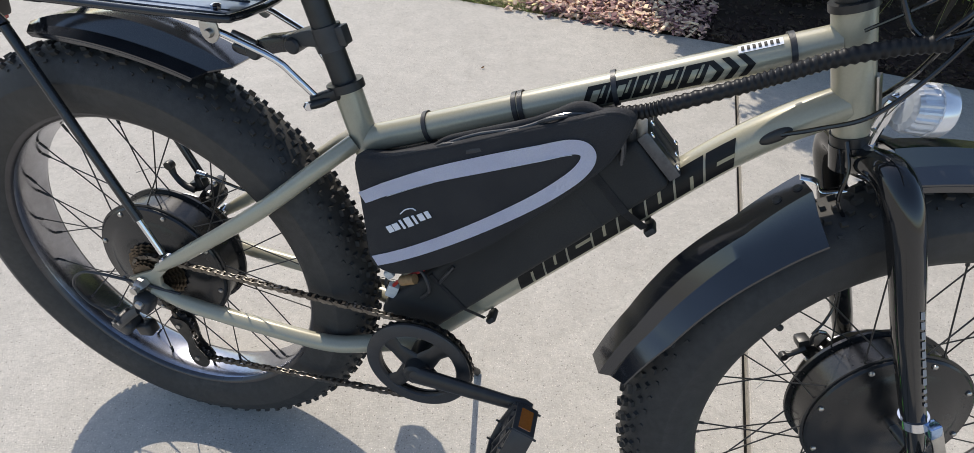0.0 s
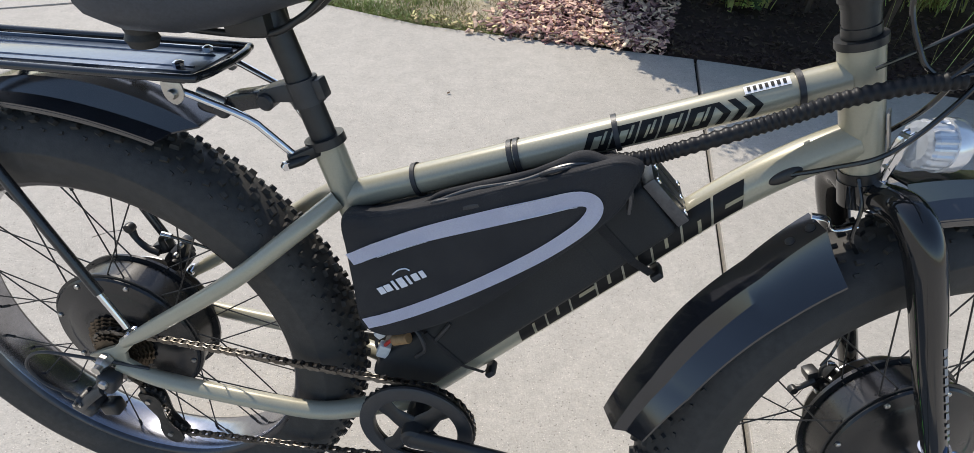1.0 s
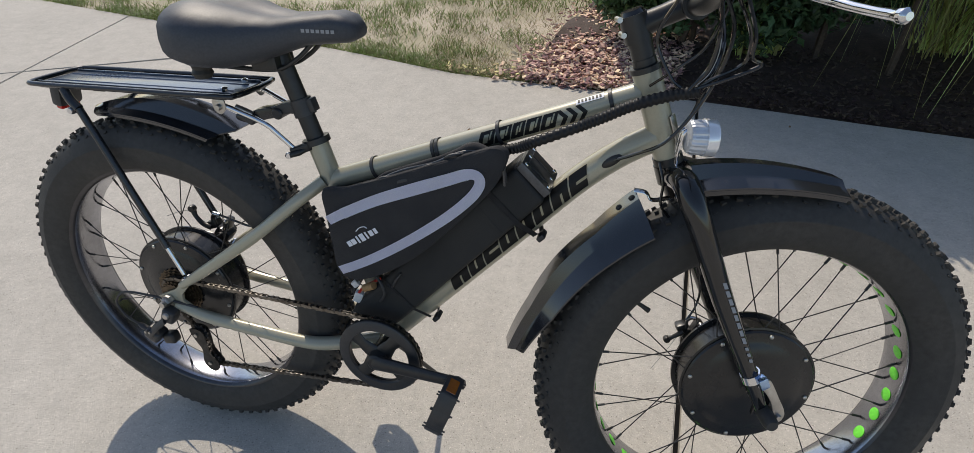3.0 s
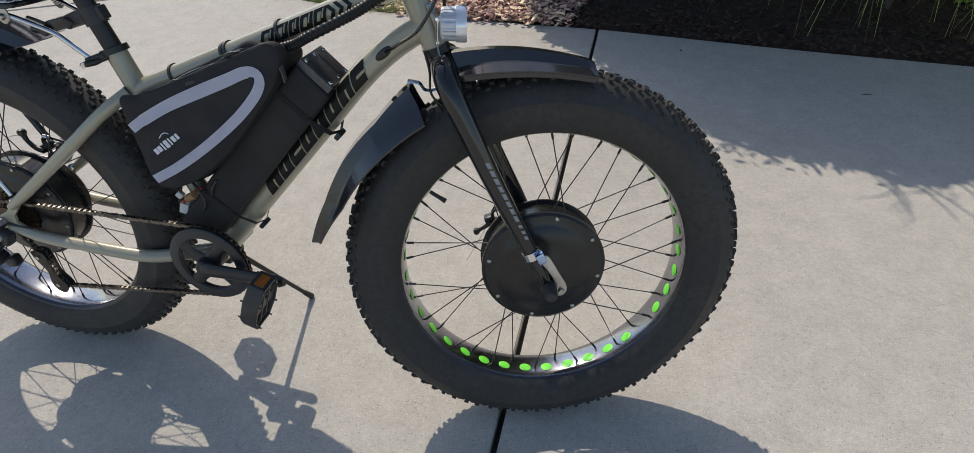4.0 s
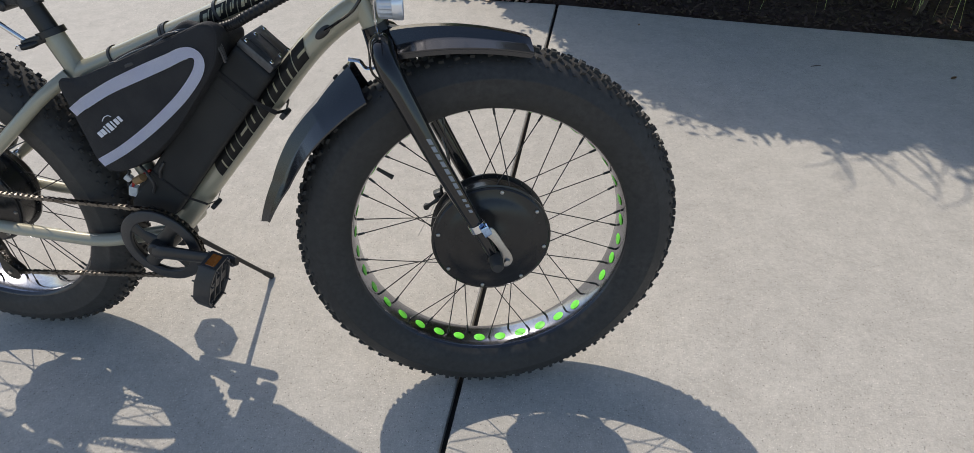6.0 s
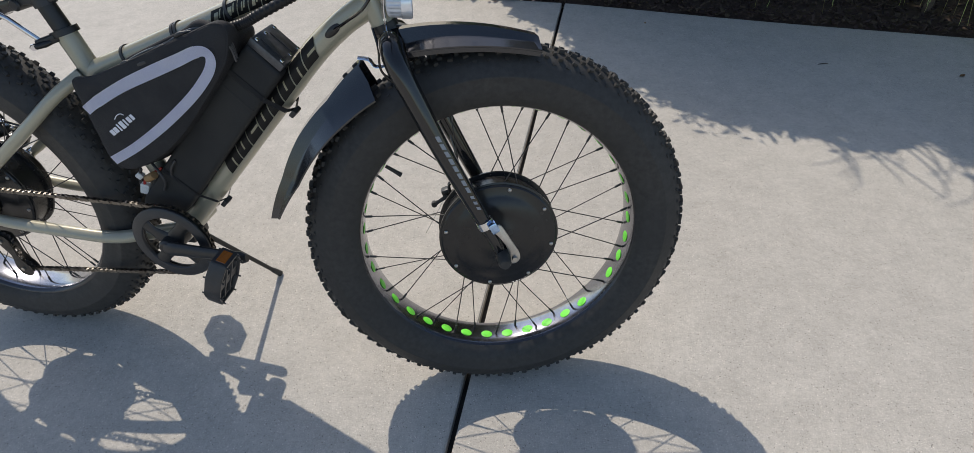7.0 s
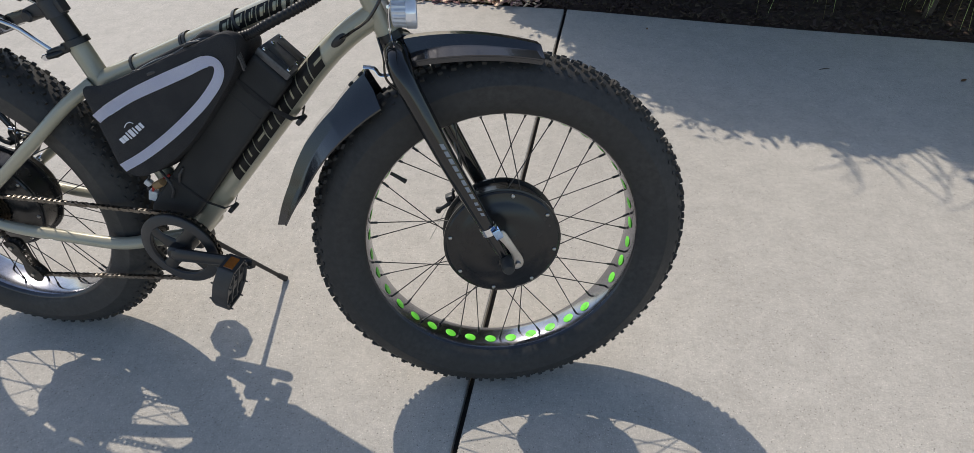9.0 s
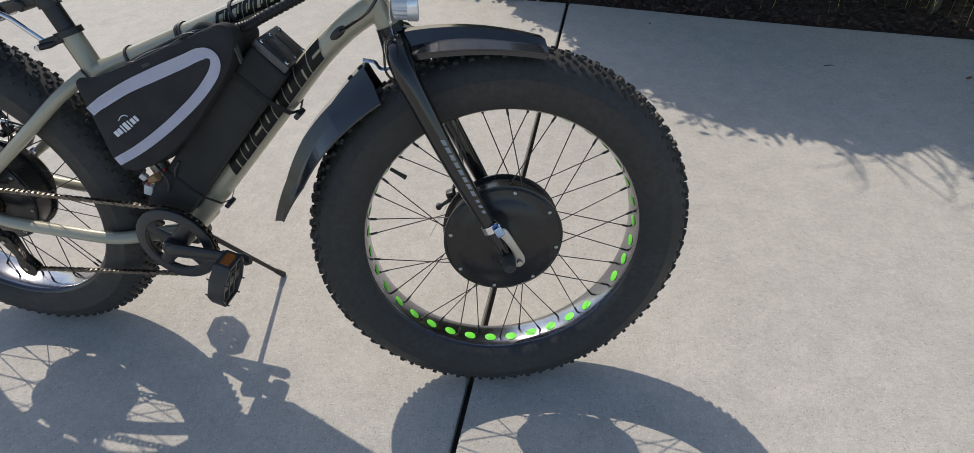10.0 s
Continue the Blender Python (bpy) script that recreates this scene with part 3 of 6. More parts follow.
def build_fountain_grass(x, y, n, seed, reach, open_to=0.85, stiff=1.0, broad=1.0):
    rng = random.Random(seed)
    root = thing("fountain_grass", "tall arching ornamental grass with drooping yellow-green blades", "ornamental grass", pose(x, y, 0), group="ornamental grasses")
    verts, faces = [], []
    for _ in range(n):
        a = rng.uniform(0, 2 * math.pi)
        b = Vector((rng.gauss(0, 0.07), rng.gauss(0, 0.07), 0))
        L = rng.uniform(0.75, 1.45 if broad == 1 else 1.12) * reach
        out = rng.uniform(0.25 * open_to, open_to)
        w = rng.uniform(0.005, 0.010) * broad
        side = Vector((-math.sin(a), math.cos(a), 0))
        bend = rng.gauss(0, 0.2 * open_to)
        s = len(verts)
        for k in range(9):
            t = k / 8
            r = out * L * (0.25 * t + 0.60 * math.sin(t * math.pi / 2)) if broad > 1 else out * L * 0.85 * (1 - (1 - t) ** 2.2)
            z = L * (1.25 * t - (0.55 + 0.9 * out) * stiff * t ** 2.6) if broad > 1 else L * 1.5 * (t - (0.76 + 0.36 * out) * t * t)
            c = b + Vector((math.cos(a), math.sin(a), 0)) * r + side * bend * L * t ** 2 + Vector((0, 0, max(z, 0.01 + 0.02 * rng.random())))
            f = w * (1 - t ** 3) / 2 + 0.0006
            verts += [c - side * f, c + side * f + Vector((0, 0, 0.0015))]
        for k in range(8):
            q = s + 2 * k
            faces.append((q, q + 1, q + 3, q + 2))
    me = bpy.data.meshes.new("blades")
    me.from_pydata(verts, [], faces)
    me.materials.append(LONG_BLADE)
    part("blades", me, LONG_BLADE, root)
    bm = bmesh.new()
    bmesh.ops.create_icosphere(bm, subdivisions=2, radius=0.08, matrix=Matrix.Diagonal((1, 1, 0.6, 1)))
    for v in bm.verts:
        v.co *= 1 + 0.25 * noise.noise(v.co * 20)
    part("crown", bm, DRY_BLADE, root)


build_ground()
build_lawn()
build_chips()
build_shrub()
build_fountain_grass(2.98, 3.02, 700, 21, 1.75, 0.62)
build_fountain_grass(3.62, 2.86, 560, 22, 1.75, 0.62)
# added inside the shrub, out of view, for its tall blades' shadow on the concrete
build_fountain_grass(1.47, 3.40, 230, 23, 2.3, 0.30, 0.63, 2.2)
build_fountain_grass(2.48, 3.36, 140, 24, 1.75, 0.42, 0.8)


# ---- the bicycle: its own axes are x ahead, y to its left, z up along the frame ----
BIKE = pose(-0.5218, 0.7782, 0.0, -8.1, 0, -9.0)
REAR = Vector((0.001, -0.005, 0.367))
FRONT = Vector((1.1715, -0.0055, 0.3718))
HEAD_TOP, HEAD_LOW = Vector((0.924, 0, 0.905)), Vector((0.976, 0, 0.775))
AXIS = (HEAD_TOP - HEAD_LOW).normalized()
STEER = Matrix.Translation(HEAD_LOW) @ Matrix.Rotation(radians(14.24), 4, AXIS) @ Matrix.Translation(-HEAD_LOW)
BB = Vector((0.479, 0, 0.325))
bike = thing("bicycle", "sage green fat-tyre electric bicycle with black wheels, on its kickstand", "bicycle", BIKE)
bike["stretch"] = 1


def on_tube(line, radius, s0, s1, p0, p1, slant=0.0, n=5, k=4, lift=0.0009):
    """A thin patch that lies on a tube: from s0 to s1 along the line, and round it from p0 to p1 degrees (0: towards the right side, 90: up)."""
    a, b = Vector(line[0]), Vector(line[1])
    d = (b - a).normalized()
    side = Vector((0, -1, 0))
    up = side.cross(d) * -1
    if up.z < 0:
        up = -up
    bm = bmesh.new()
    grid = []
    for i in range(n + 1):
        row = []
        for j in range(k + 1):
            v = j / k
            ang = radians(p0 + (p1 - p0) * v)
            s = s0 + (s1 - s0) * i / n + slant * (v - 0.5)
            q = a + d * s + (radius + lift) * (math.cos(ang) * side + math.sin(ang) * up)
            row.append(bm.verts.new(q))
        grid.append(row)
    for r0, r1 in zip(grid, grid[1:]):
        for j in range(k):
            bm.faces.new((r0[j], r1[j], r1[j + 1], r0[j + 1]))
    return bm


def on_path(path, radius, s0, s1, p0, p1, slant=0.0, n=6, k=5, lift=0.0012):
    """Like on_tube, on a tube that bends."""
    pts = [Vector(q) for q in path]
    run = [0.0]
    for a, b in zip(pts, pts[1:]):
        run.append(run[-1] + (b - a).length)
    at = lambda s: Vector([float(np.interp(s, run, [p[i] for p in pts])) for i in range(3)])
    side = Vector((0, -1, 0))
    bm = bmesh.new()
    grid = []
    for i in range(n + 1):
        row = []
        for j in range(k + 1):
            v = j / k
            ang = radians(p0 + (p1 - p0) * v)
            s = s0 + (s1 - s0) * i / n + slant * (v - 0.5)
            d = (at(s + 0.012) - at(s - 0.012)).normalized()
            up = d.cross(side)
            up = up if up.z > 0 else -up
            row.append(bm.verts.new(at(s) + (radius(at(s).x) + lift) * (math.cos(ang) * side + math.sin(ang) * up)))
        grid.append(row)
    for r0, r1 in zip(grid, grid[1:]):
        for j in range(k):
            bm.faces.new((r0[j], r1[j], r1[j + 1], r0[j + 1]))
    return bm


# frame tubes
TT = ((0.366, 0, 0.658), (0.922, 0, 0.875))
DT = ((0.4975, 0, 0.3525), (0.819, 0, 0.7025))
ST = ((0.477, 0, 0.325), (0.3490, 0, 0.734))


def build_frame():
    tt = part("top_tube", tube([Vector(TT[0]).lerp(Vector(TT[1]), t) for t in (0, 0.3, 0.7, 1)], [0.0190, 0.0188, 0.0186, 0.0186], 24), PAINT, bike)
    down = spline([DT[0], (0.6197, 0, 0.4855), (0.7386, 0, 0.615), DT[1], (0.866, 0, 0.748), (0.910, 0, 0.783), (0.955, 0, 0.812)], 8)
    thick = lambda x: float(np.interp(x, (0.76, 0.86, 0.96), (0.0240, 0.0225, 0.0215)))
    whole = [Vector((0.476, 0, 0.330))] + down
    dt = part("down_tube", tube(whole, [thick(q.x) for q in whole], 24), PAINT, bike)
    part("seat_tube", tube([ST[0], ST[1]], 0.0195, 24), PAINT, bike)
    ht = part("head_tube", tube([HEAD_LOW, HEAD_TOP + AXIS * 0.008], 0.0214, 28), PAINT, bike)
    for z0, z1, r in ((-0.004, 0.008, 0.0232), (0.145, 0.153, 0.0238)):
        part("headset_cup", tube([HEAD_LOW + AXIS * z0, HEAD_LOW + AXIS * z1], r, 28), SATIN, bike)
    part("bottom_bracket", lathe([(0.0, -0.052), (0.021, -0.052), (0.021, 0.052), (0, 0.052)], 24, centre=BB), PAINT, bike)
    for sgn in (-1, 1):
        part("seat_stay", tube(spline([(0.040, 0.082 * sgn, 0.408), (0.10, 0.082 * sgn, 0.452), (0.235, 0.076 * sgn, 0.556), (0.315, 0.052 * sgn, 0.625), (0.362, 0.016 * sgn, 0.662)], 6), [0.0085, 0.0115, 0.012, 0.012, 0.0125], 16), PAINT, bike)
        part("chain_stay", tube(spline([(0.012, 0.080 * sgn, 0.352), (0.09, 0.082 * sgn, 0.335), (0.22, 0.081 * sgn, 0.324), (0.32, 0.074 * sgn, 0.314), (0.385, 0.056 * sgn, 0.316), (0.46, 0.034 * sgn, 0.324)], 6), [0.010, 0.013, 0.0135, 0.014, 0.015, 0.016], 16, flat=0.9), PAINT, bike)
        drop = [(-0.030, 0.352), (-0.012, 0.347), (0.030, 0.347), (0.050, 0.352), (0.030, 0.366), (0.032, 0.382), (0.070, 0.425), (0.052, 0.432), (0.020, 0.394), (-0.010, 0.378), (-0.032, 0.366)]
        part("dropout", slab(drop, 0.078 * sgn - 0.004, 0.078 * sgn + 0.004, 0.0015), PAINT, bike)
    # printed block shapes along the down tube and top tube
    pos = 0.180
    for w, slot in ((0.052, 1), (0.043, 2), (0.044, 3), (0.043, 2), (0.044, 2), (0.043, 2), (0.041, 1), (0.040, 3)):
        part("decal_block", on_path(down, thick, pos, pos + w - 0.0032, -30, 50, 0.018), BLACK_PRINT, dt, "black printed block")
        lo, hi = ((-30, 12), (-10, 24), (-8, 4))[slot - 1]
        mid = pos + (w - 0.005) * 0.5
        if slot == 3:
            part("decal_slot", on_path(down, thick, pos + 0.014, pos + w - 0.0032, 2, 12, 0.003, lift=0.0020), TAN_PRINT, dt)
        else:
            part("decal_slot", on_path(down, thick, mid - 0.0024, mid + 0.0024, lo, hi, 0.018 * (hi - lo) / 80, lift=0.0020), TAN_PRINT, dt)
        pos += w
    pos = 0.324
    for w in (0.030, 0.030, 0.024, 0.028, 0.028):
        part("decal_block", on_tube(TT, 0.0187, pos, pos + w - 0.0022, -32, 42, 0.013), BLACK_PRINT, tt, "black printed block")
        part("decal_slot", on_tube(TT, 0.0187, pos + 0.008, pos + w - 0.013, -14, 24, 0.008, lift=0.0016), TAN_PRINT, tt)
        part("decal_slot", on_tube(TT, 0.0187, pos + w - 0.009, pos + w - 0.006, -4, 34, 0.008, lift=0.0016), TAN_PRINT, tt)
        pos += w
    for k in range(3):
        part("decal_chevron", on_tube(TT, 0.0187, pos + 0.004, pos + 0.012, 5, 42, -0.010), BLACK_PRINT, tt)
        part("decal_chevron", on_tube(TT, 0.0187, pos + 0.004, pos + 0.012, -32, 5, 0.010), BLACK_PRINT, tt)
        pos += 0.016
    part("label_sticker", on_tube(TT, 0.0186, 0.497, 0.542, 46, 76), WHITE_PRINT, tt, "small white printed sticker")
    for k in range(7):
        part("sticker_bar", on_tube(TT, 0.0186, 0.500 + k * 0.0058, 0.5032 + k * 0.0058, 52, 70, lift=0.0014), BLACK_PRINT, tt)
    part("head_badge", slab([(-0.007, -0.022), (0.007, -0.022), (0.007, 0.022), (-0.007, 0.022)], -0.0012, 0.0012, 0.0005), STEEL, ht, "silver and black head badge",
         m=Matrix.Translation((HEAD_LOW + AXIS * 0.05) + Vector((0.0200, -0.0101, 0.0081))) @ Matrix.Rotation(radians(62), 4, AXIS) @ Matrix.Rotation(radians(-21.8), 4, "Y"))
    grommet = bmesh.new()
    bmesh.ops.create_uvsphere(grommet, u_segments=20, v_segments=10, radius=1.0, matrix=Matrix.Translation((0.890, -0.0212, 0.770)) @ Matrix.Rotation(radians(-38), 4, "Y") @ Matrix.Diagonal((0.019, 0.0045, 0.0075, 1)))
    part("cable_port", grommet, SATIN, dt, "black rubber cable grommet")
    for s in (0.108, 0.235, 0.243, 0.36, 0.551):
        d = (Vector(TT[1]) - Vector(TT[0])).normalized()
        part("cable_tie", ring_band(Vector(TT[0]) + d * s, d, 0.0190, 0.0212, 0.006), PLASTIC, bike, "black nylon cable tie")
    # saddle and post
    top = Vector((0.300, 0, 0.888))
    part("seatpost", tube([Vector(ST[1]), Vector(ST[1]).lerp(top, 0.5), top], [0.0162, 0.0158, 0.0155], 22), SATIN, bike)
    d = (Vector(ST[0]) - Vector(ST[1])).normalized()
    part("seat_clamp", ring_band(Vector(ST[1]) - d * 0.002, d, 0.016, 0.0250, 0.011), SATIN, bike)
    part("clamp_ear", block((0.046, 0.012, 0.016), pose(0.334, -0.024, 0.727, 0, -14, 40), 0.004), SATIN, bike)
    part("clamp_bolt", tube([(0.318, -0.046, 0.720), (0.330, -0.034, 0.722), (0.336, -0.026, 0.724)], [0.0055, 0.0062, 0.0050], 12), SATIN, bike)
    part("clamp_nut", lathe([(0, -0.004), (0.0055, -0.004), (0.0065, 0.0), (0.0055, 0.004), (0, 0.004)], 6), CHROME, bike, m=pose(0.317, -0.047, 0.7195, 0, 0, 45))
    sad = bmesh.new()
    rows = []
    for x, w, zt, zb in ((0.134, 0.040, 0.925, 0.898), (0.139, 0.080, 0.950, 0.884), (0.162, 0.110, 0.971, 0.871), (0.198, 0.121, 0.975, 0.865), (0.238, 0.114, 0.967, 0.866), (0.28, 0.088, 0.958, 0.874),
                         (0.325, 0.064, 0.954, 0.892), (0.37, 0.048, 0.959, 0.908), (0.42, 0.040, 0.965, 0.914), (0.444, 0.035, 0.960, 0.917), (0.458, 0.022, 0.947, 0.924)):
        ring = []
        for k in range(24):
            a = 2 * math.pi * k / 24
            c, s = math.cos(a), math.sin(a)
            y = w * math.copysign(abs(c) ** 0.75, c)
            zc, hz = (zt + zb) / 2, (zt - zb) / 2
            z = zc + hz * math.copysign(abs(s) ** 0.7, s)
            if s > 0:
                z -= 0.010 * math.exp(-(y / 0.02) ** 2) * (1 if x < 0.36 else 0.3)
            ring.append(sad.verts.new((x, y, z)))
        rows.append(ring)
    for p, q in zip(rows, rows[1:]):
        for k in range(24):
            sad.faces.new((p[k], p[(k + 1) % 24], q[(k + 1) % 24], q[k]))
    sad.faces.new(rows[0])
    sad.faces.new(rows[-1])
    bmesh.ops.subdivide_edges(sad, edges=sad.edges[:], cuts=1, smooth=0.6, use_grid_fill=True)
    saddle = part("saddle", sad, SADDLE_SKIN, bike, "wide black padded vinyl saddle", sharp=80)
    for sgn in (-1, 1):
        part("saddle_rail", tube(spline([(0.16, 0.045 * sgn, 0.872), (0.20, 0.022 * sgn, 0.862), (0.30, 0.022 * sgn, 0.864), (0.345, 0.022 * sgn, 0.885), (0.375, 0.018 * sgn, 0.912)], 6), 0.004, 10), SATIN, saddle)
        part("saddle_bumper", lathe([(0, -0.015), (0.014, -0.015), (0.018, -0.006), (0.015, 0.0), (0.018, 0.008), (0.013, 0.017), (0, 0.017)], 20, bm=None), RUBBER, saddle, m=Matrix.Translation((0.180, 0.05 * sgn, 0.862)) @ pose(0, 0, 0, 90, 0, 0))
    part("saddle_clamp", block((0.05, 0.06, 0.026), pose(0.285, 0, 0.874, 0, -8, 0), 0.006), SATIN, saddle)
    for k in range(7):
        part("print_bar", block((0.0056, 0.0012, 0.0052), pose(0.378 + k * 0.0082, -0.0462 + 0.0011 * k, 0.937, 0, 0, 7), 0), GREY_PRINT, saddle)


# wheels
TYRE_SECTION = [(0.2765, -0.036), (0.2825, -0.041), (0.289, -0.046), (0.293, -0.0475), (0.295, -0.0487), (0.312, -0.0535), (0.330, -0.0545), (0.332, -0.0552), (0.334, -0.0540), (0.352, -0.0475), (0.366, -0.034), (0.3735, -0.0175), (0.376, 0.0)]
TYRE_SECTION = TYRE_SECTION + [(r, -y) for r, y in TYRE_SECTION[-2::-1]]


def tread():
    """Rows of spaced knobs over the crown and shoulders, with slivers at the edge of the tread."""
    verts, faces = [], []
    n = 84
    rng = random.Random(5)
    rows = [(0.0, 0.3758, 0, 0.0042, 0.0046, 0.0048, 0.5), (0.0115, 0.3752, 9, 0.0056, 0.0040, 0.0060, 0.0), (0.0225, 0.3722, 22, 0.0042, 0.0038, 0.0044, 0.5), (0.0325, 0.3665, 36, 0.0050, 0.0032, 0.0060, 0.0), (0.0405, 0.3590, 52, 0.0036, 0.0022, 0.0022, 0.5)]
    rows += [(-y, r, -t, sx, sy, h, o + 0.25) for y, r, t, sx, sy, h, o in rows[1:]]
    for row, (y, r, tilt, sx, sy, h, off) in enumerate(rows):
        for k in range(n):
            a = 2 * math.pi * (k + off + 0.12 * rng.uniform(-1, 1)) / n
            m = Matrix.Rotation(-a, 4, "Y") @ Matrix.Translation((r, y, 0)) @ Matrix.Rotation(radians(tilt), 4, "Z") @ Matrix.Rotation(radians(14 if k % 2 else -14), 4, "X")
            s = len(verts)
            j = rng.uniform(0.85, 1.15)
            for x, f in ((-0.004, 1.08), (h, 0.80)):
                for b, c in ((-1, -1), (1, -1), (1, 1), (-1, 1)):
                    verts.append(m @ Vector((x, b * sy * f, c * sx * f * j)))
            faces += [(s + 4, s + 5, s + 6, s + 7)] + [(s + i, s + (i + 1) % 4, s + 4 + (i + 1) % 4, s + 4 + i) for i in range(4)]
    me = bpy.data.meshes.new("tread")
    me.from_pydata(verts, [], faces)
    me.materials.append(RUBBER)
    return me


RIM_SECTION = [(0.2885, -0.0365), (0.2885, -0.0405), (0.284, -0.0418), (0.2775, -0.0410), (0.2725, -0.0365), (0.2690, -0.028), (0.2670, -0.015), (0.2665, 0.0), (0.2670, 0.015), (0.2690, 0.028), (0.2725, 0.0365), (0.2775, 0.0410),
               (0.284, 0.0418), (0.2885, 0.0405), (0.2885, 0.0365), (0.2785, 0.034), (0.2785, -0.034)]
HUB_SECTION = [(0.0, -0.056), (0.030, -0.056), (0.036, -0.053), (0.060, -0.0515), (0.084, -0.0485), (0.092, -0.0445), (0.098, -0.0425), (0.1135, -0.0405), (0.1165, -0.0375), (0.1165, -0.034), (0.1205, -0.033), (0.1205, -0.0275), (0.113, -0.026), (0.113, 0.026), (0.1205, 0.0275),
               (0.1205, 0.033), (0.1165, 0.034), (0.1165, 0.0375), (0.1135, 0.0405), (0.098, 0.0425), (0.06, 0.0465), (0.036, 0.05), (0, 0.05)]
TREAD = tread()
TYRE = link_mesh("tyre", lathe(TYRE_SECTION, 128), RUBBER, sharp=60)
RIM_SECTION = [(r + 0.003, y) for r, y in RIM_SECTION]
HUB_SECTION = [(r, y * 0.8) for r, y in HUB_SECTION]
RIM_MESH = link_mesh("rim", lathe(RIM_SECTION, 128, closed=True), RIM, sharp=50)
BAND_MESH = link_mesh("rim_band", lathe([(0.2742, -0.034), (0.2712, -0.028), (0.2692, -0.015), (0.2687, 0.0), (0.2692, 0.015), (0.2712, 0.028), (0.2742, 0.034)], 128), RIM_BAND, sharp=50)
HUB_MESH = link_mesh("hub_motor", lathe(HUB_SECTION, 72), HUB_BLACK, sharp=30)
bolt = lathe([(0, -0.0032), (0.0022, -0.0032), (0.0038, -0.0022), (0.0042, 0.0), (0.0042, 0.002)], 12)
BOLT = link_mesh("bolt", bolt, STEEL)


def spoke(turn, side):
    a, b = Vector((0.1165, side * 0.024, 0)), Matrix.Rotation(radians(turn), 4, "Y") @ Vector((0.2680, side * 0.010, 0))
    bm = tube([a + Vector((0, -side * 0.006, 0)), a, b], 0.00115, 6)
    rod(b - (b - a).normalized() * 0.014, b, 0.0024, 6, bm)
    return link_mesh("spoke", bm, SATIN)


SPOKES = {(t, s): spoke(t, s) for t in (-17, 17) for s in (-1, 1)}
window = bmesh.new()
bmesh.ops.create_uvsphere(window, u_segments=14, v_segments=6, radius=1.0, matrix=Matrix.Diagonal((0.0012, 0.0115, 0.0128, 1)))
WINDOW = link_mesh("rim_window", window, LIME)


def build_wheel(name, label, m, phase, front):
    wheel = part(name, RIM_MESH, RIM, bike, label, m=m)
    wheel["own_axes"] = 1
    seat = Matrix.Translation((0, -0.004 if front else 0, 0))
    part("tyre", TYRE, RUBBER, wheel, "wide black fat tyre with blocky tread", m=seat)
    part("rim_band", BAND_MESH, RIM_BAND, wheel, "inner band of the dark rim, paled for sun glare")
    tagged(part("tread", TREAD, RUBBER, wheel, "black rubber tread knobs", m=seat), kind="stuff")
    hub = part("hub_motor", HUB_MESH, HUB_BLACK, wheel, "large black hub motor with silver cover screws")
    for k in range(36):
        side = -1 if k % 2 else 1
        turn = 17 if (k // 2) % 2 else -17
        at = phase - 10.0 * k + turn
        part("spoke", SPOKES[turn, side], SATIN, wheel, m=Matrix.Rotation(radians(-at), 4, "Y"))
    for k in range(8):
        a = radians(45 * k + (35 if front else 29))
        part("cover_screw", BOLT, STEEL, wheel, m=Matrix.Translation((0.108 * math.cos(a), -0.0328, 0.108 * math.sin(a))))
    rotor = bmesh.new()
    lathe([(0.090, 0.0610), (0.090, 0.0632), (0.072, 0.0632), (0.072, 0.0610)], 48, rotor, closed=True)
    for k in range(12):
        a = 2 * math.pi * k / 12
        rod((0.03 * math.cos(a), 0.062, 0.03 * math.sin(a)), (0.075 * math.cos(a + 0.5), 0.062, 0.075 * math.sin(a + 0.5)), 0.0022, 6, rotor)
    lathe([(0.0, 0.045), (0.036, 0.045), (0.036, 0.0635), (0, 0.0635)], 24, rotor)
    part("brake_rotor", rotor, STEEL, wheel)
    part("axle", tube([(0, -0.105, 0), (0, 0.105, 0)], 0.0068, 12), STEEL, wheel)
    if front:
        for k in range(36):
            if k != 32:
                part("rim_window", WINDOW, LIME, wheel, m=Matrix.Rotation(radians(-10.0 * k - 5), 4, "Y") @ Matrix.Translation((0.2688, -0.0103, 0)))
        part("valve", tube([(-0.263, 0, 0), (-0.241, 0, 0), (-0.229, 0, 0)], [0.0035, 0.004, 0.005], 10), RUBBER, wheel, "black rubber valve stem", m=Matrix.Rotation(radians(35), 4, "Y"))
        for k in range(9):
            a = radians(52 - 3.4 * k)
            part("print_bar", block((0.0028, 0.0006, 0.005), Matrix.Translation((0.091 * math.cos(a), -0.0347, 0.091 * math.sin(a))) @ Matrix.Rotation(math.pi / 2 - a, 4, "Y"), 0), GREY_PRINT, hub)
    return wheel


# the legs run from the crown to the wheel's axle, a little out of true
FORK_SET = STEER @ Matrix(((1, 0, 0.0065, -0.0049), (0, 1, 0.0091, -0.0069), (0, 0, 0.994, 0.0060), (0, 0, 0, 1)))


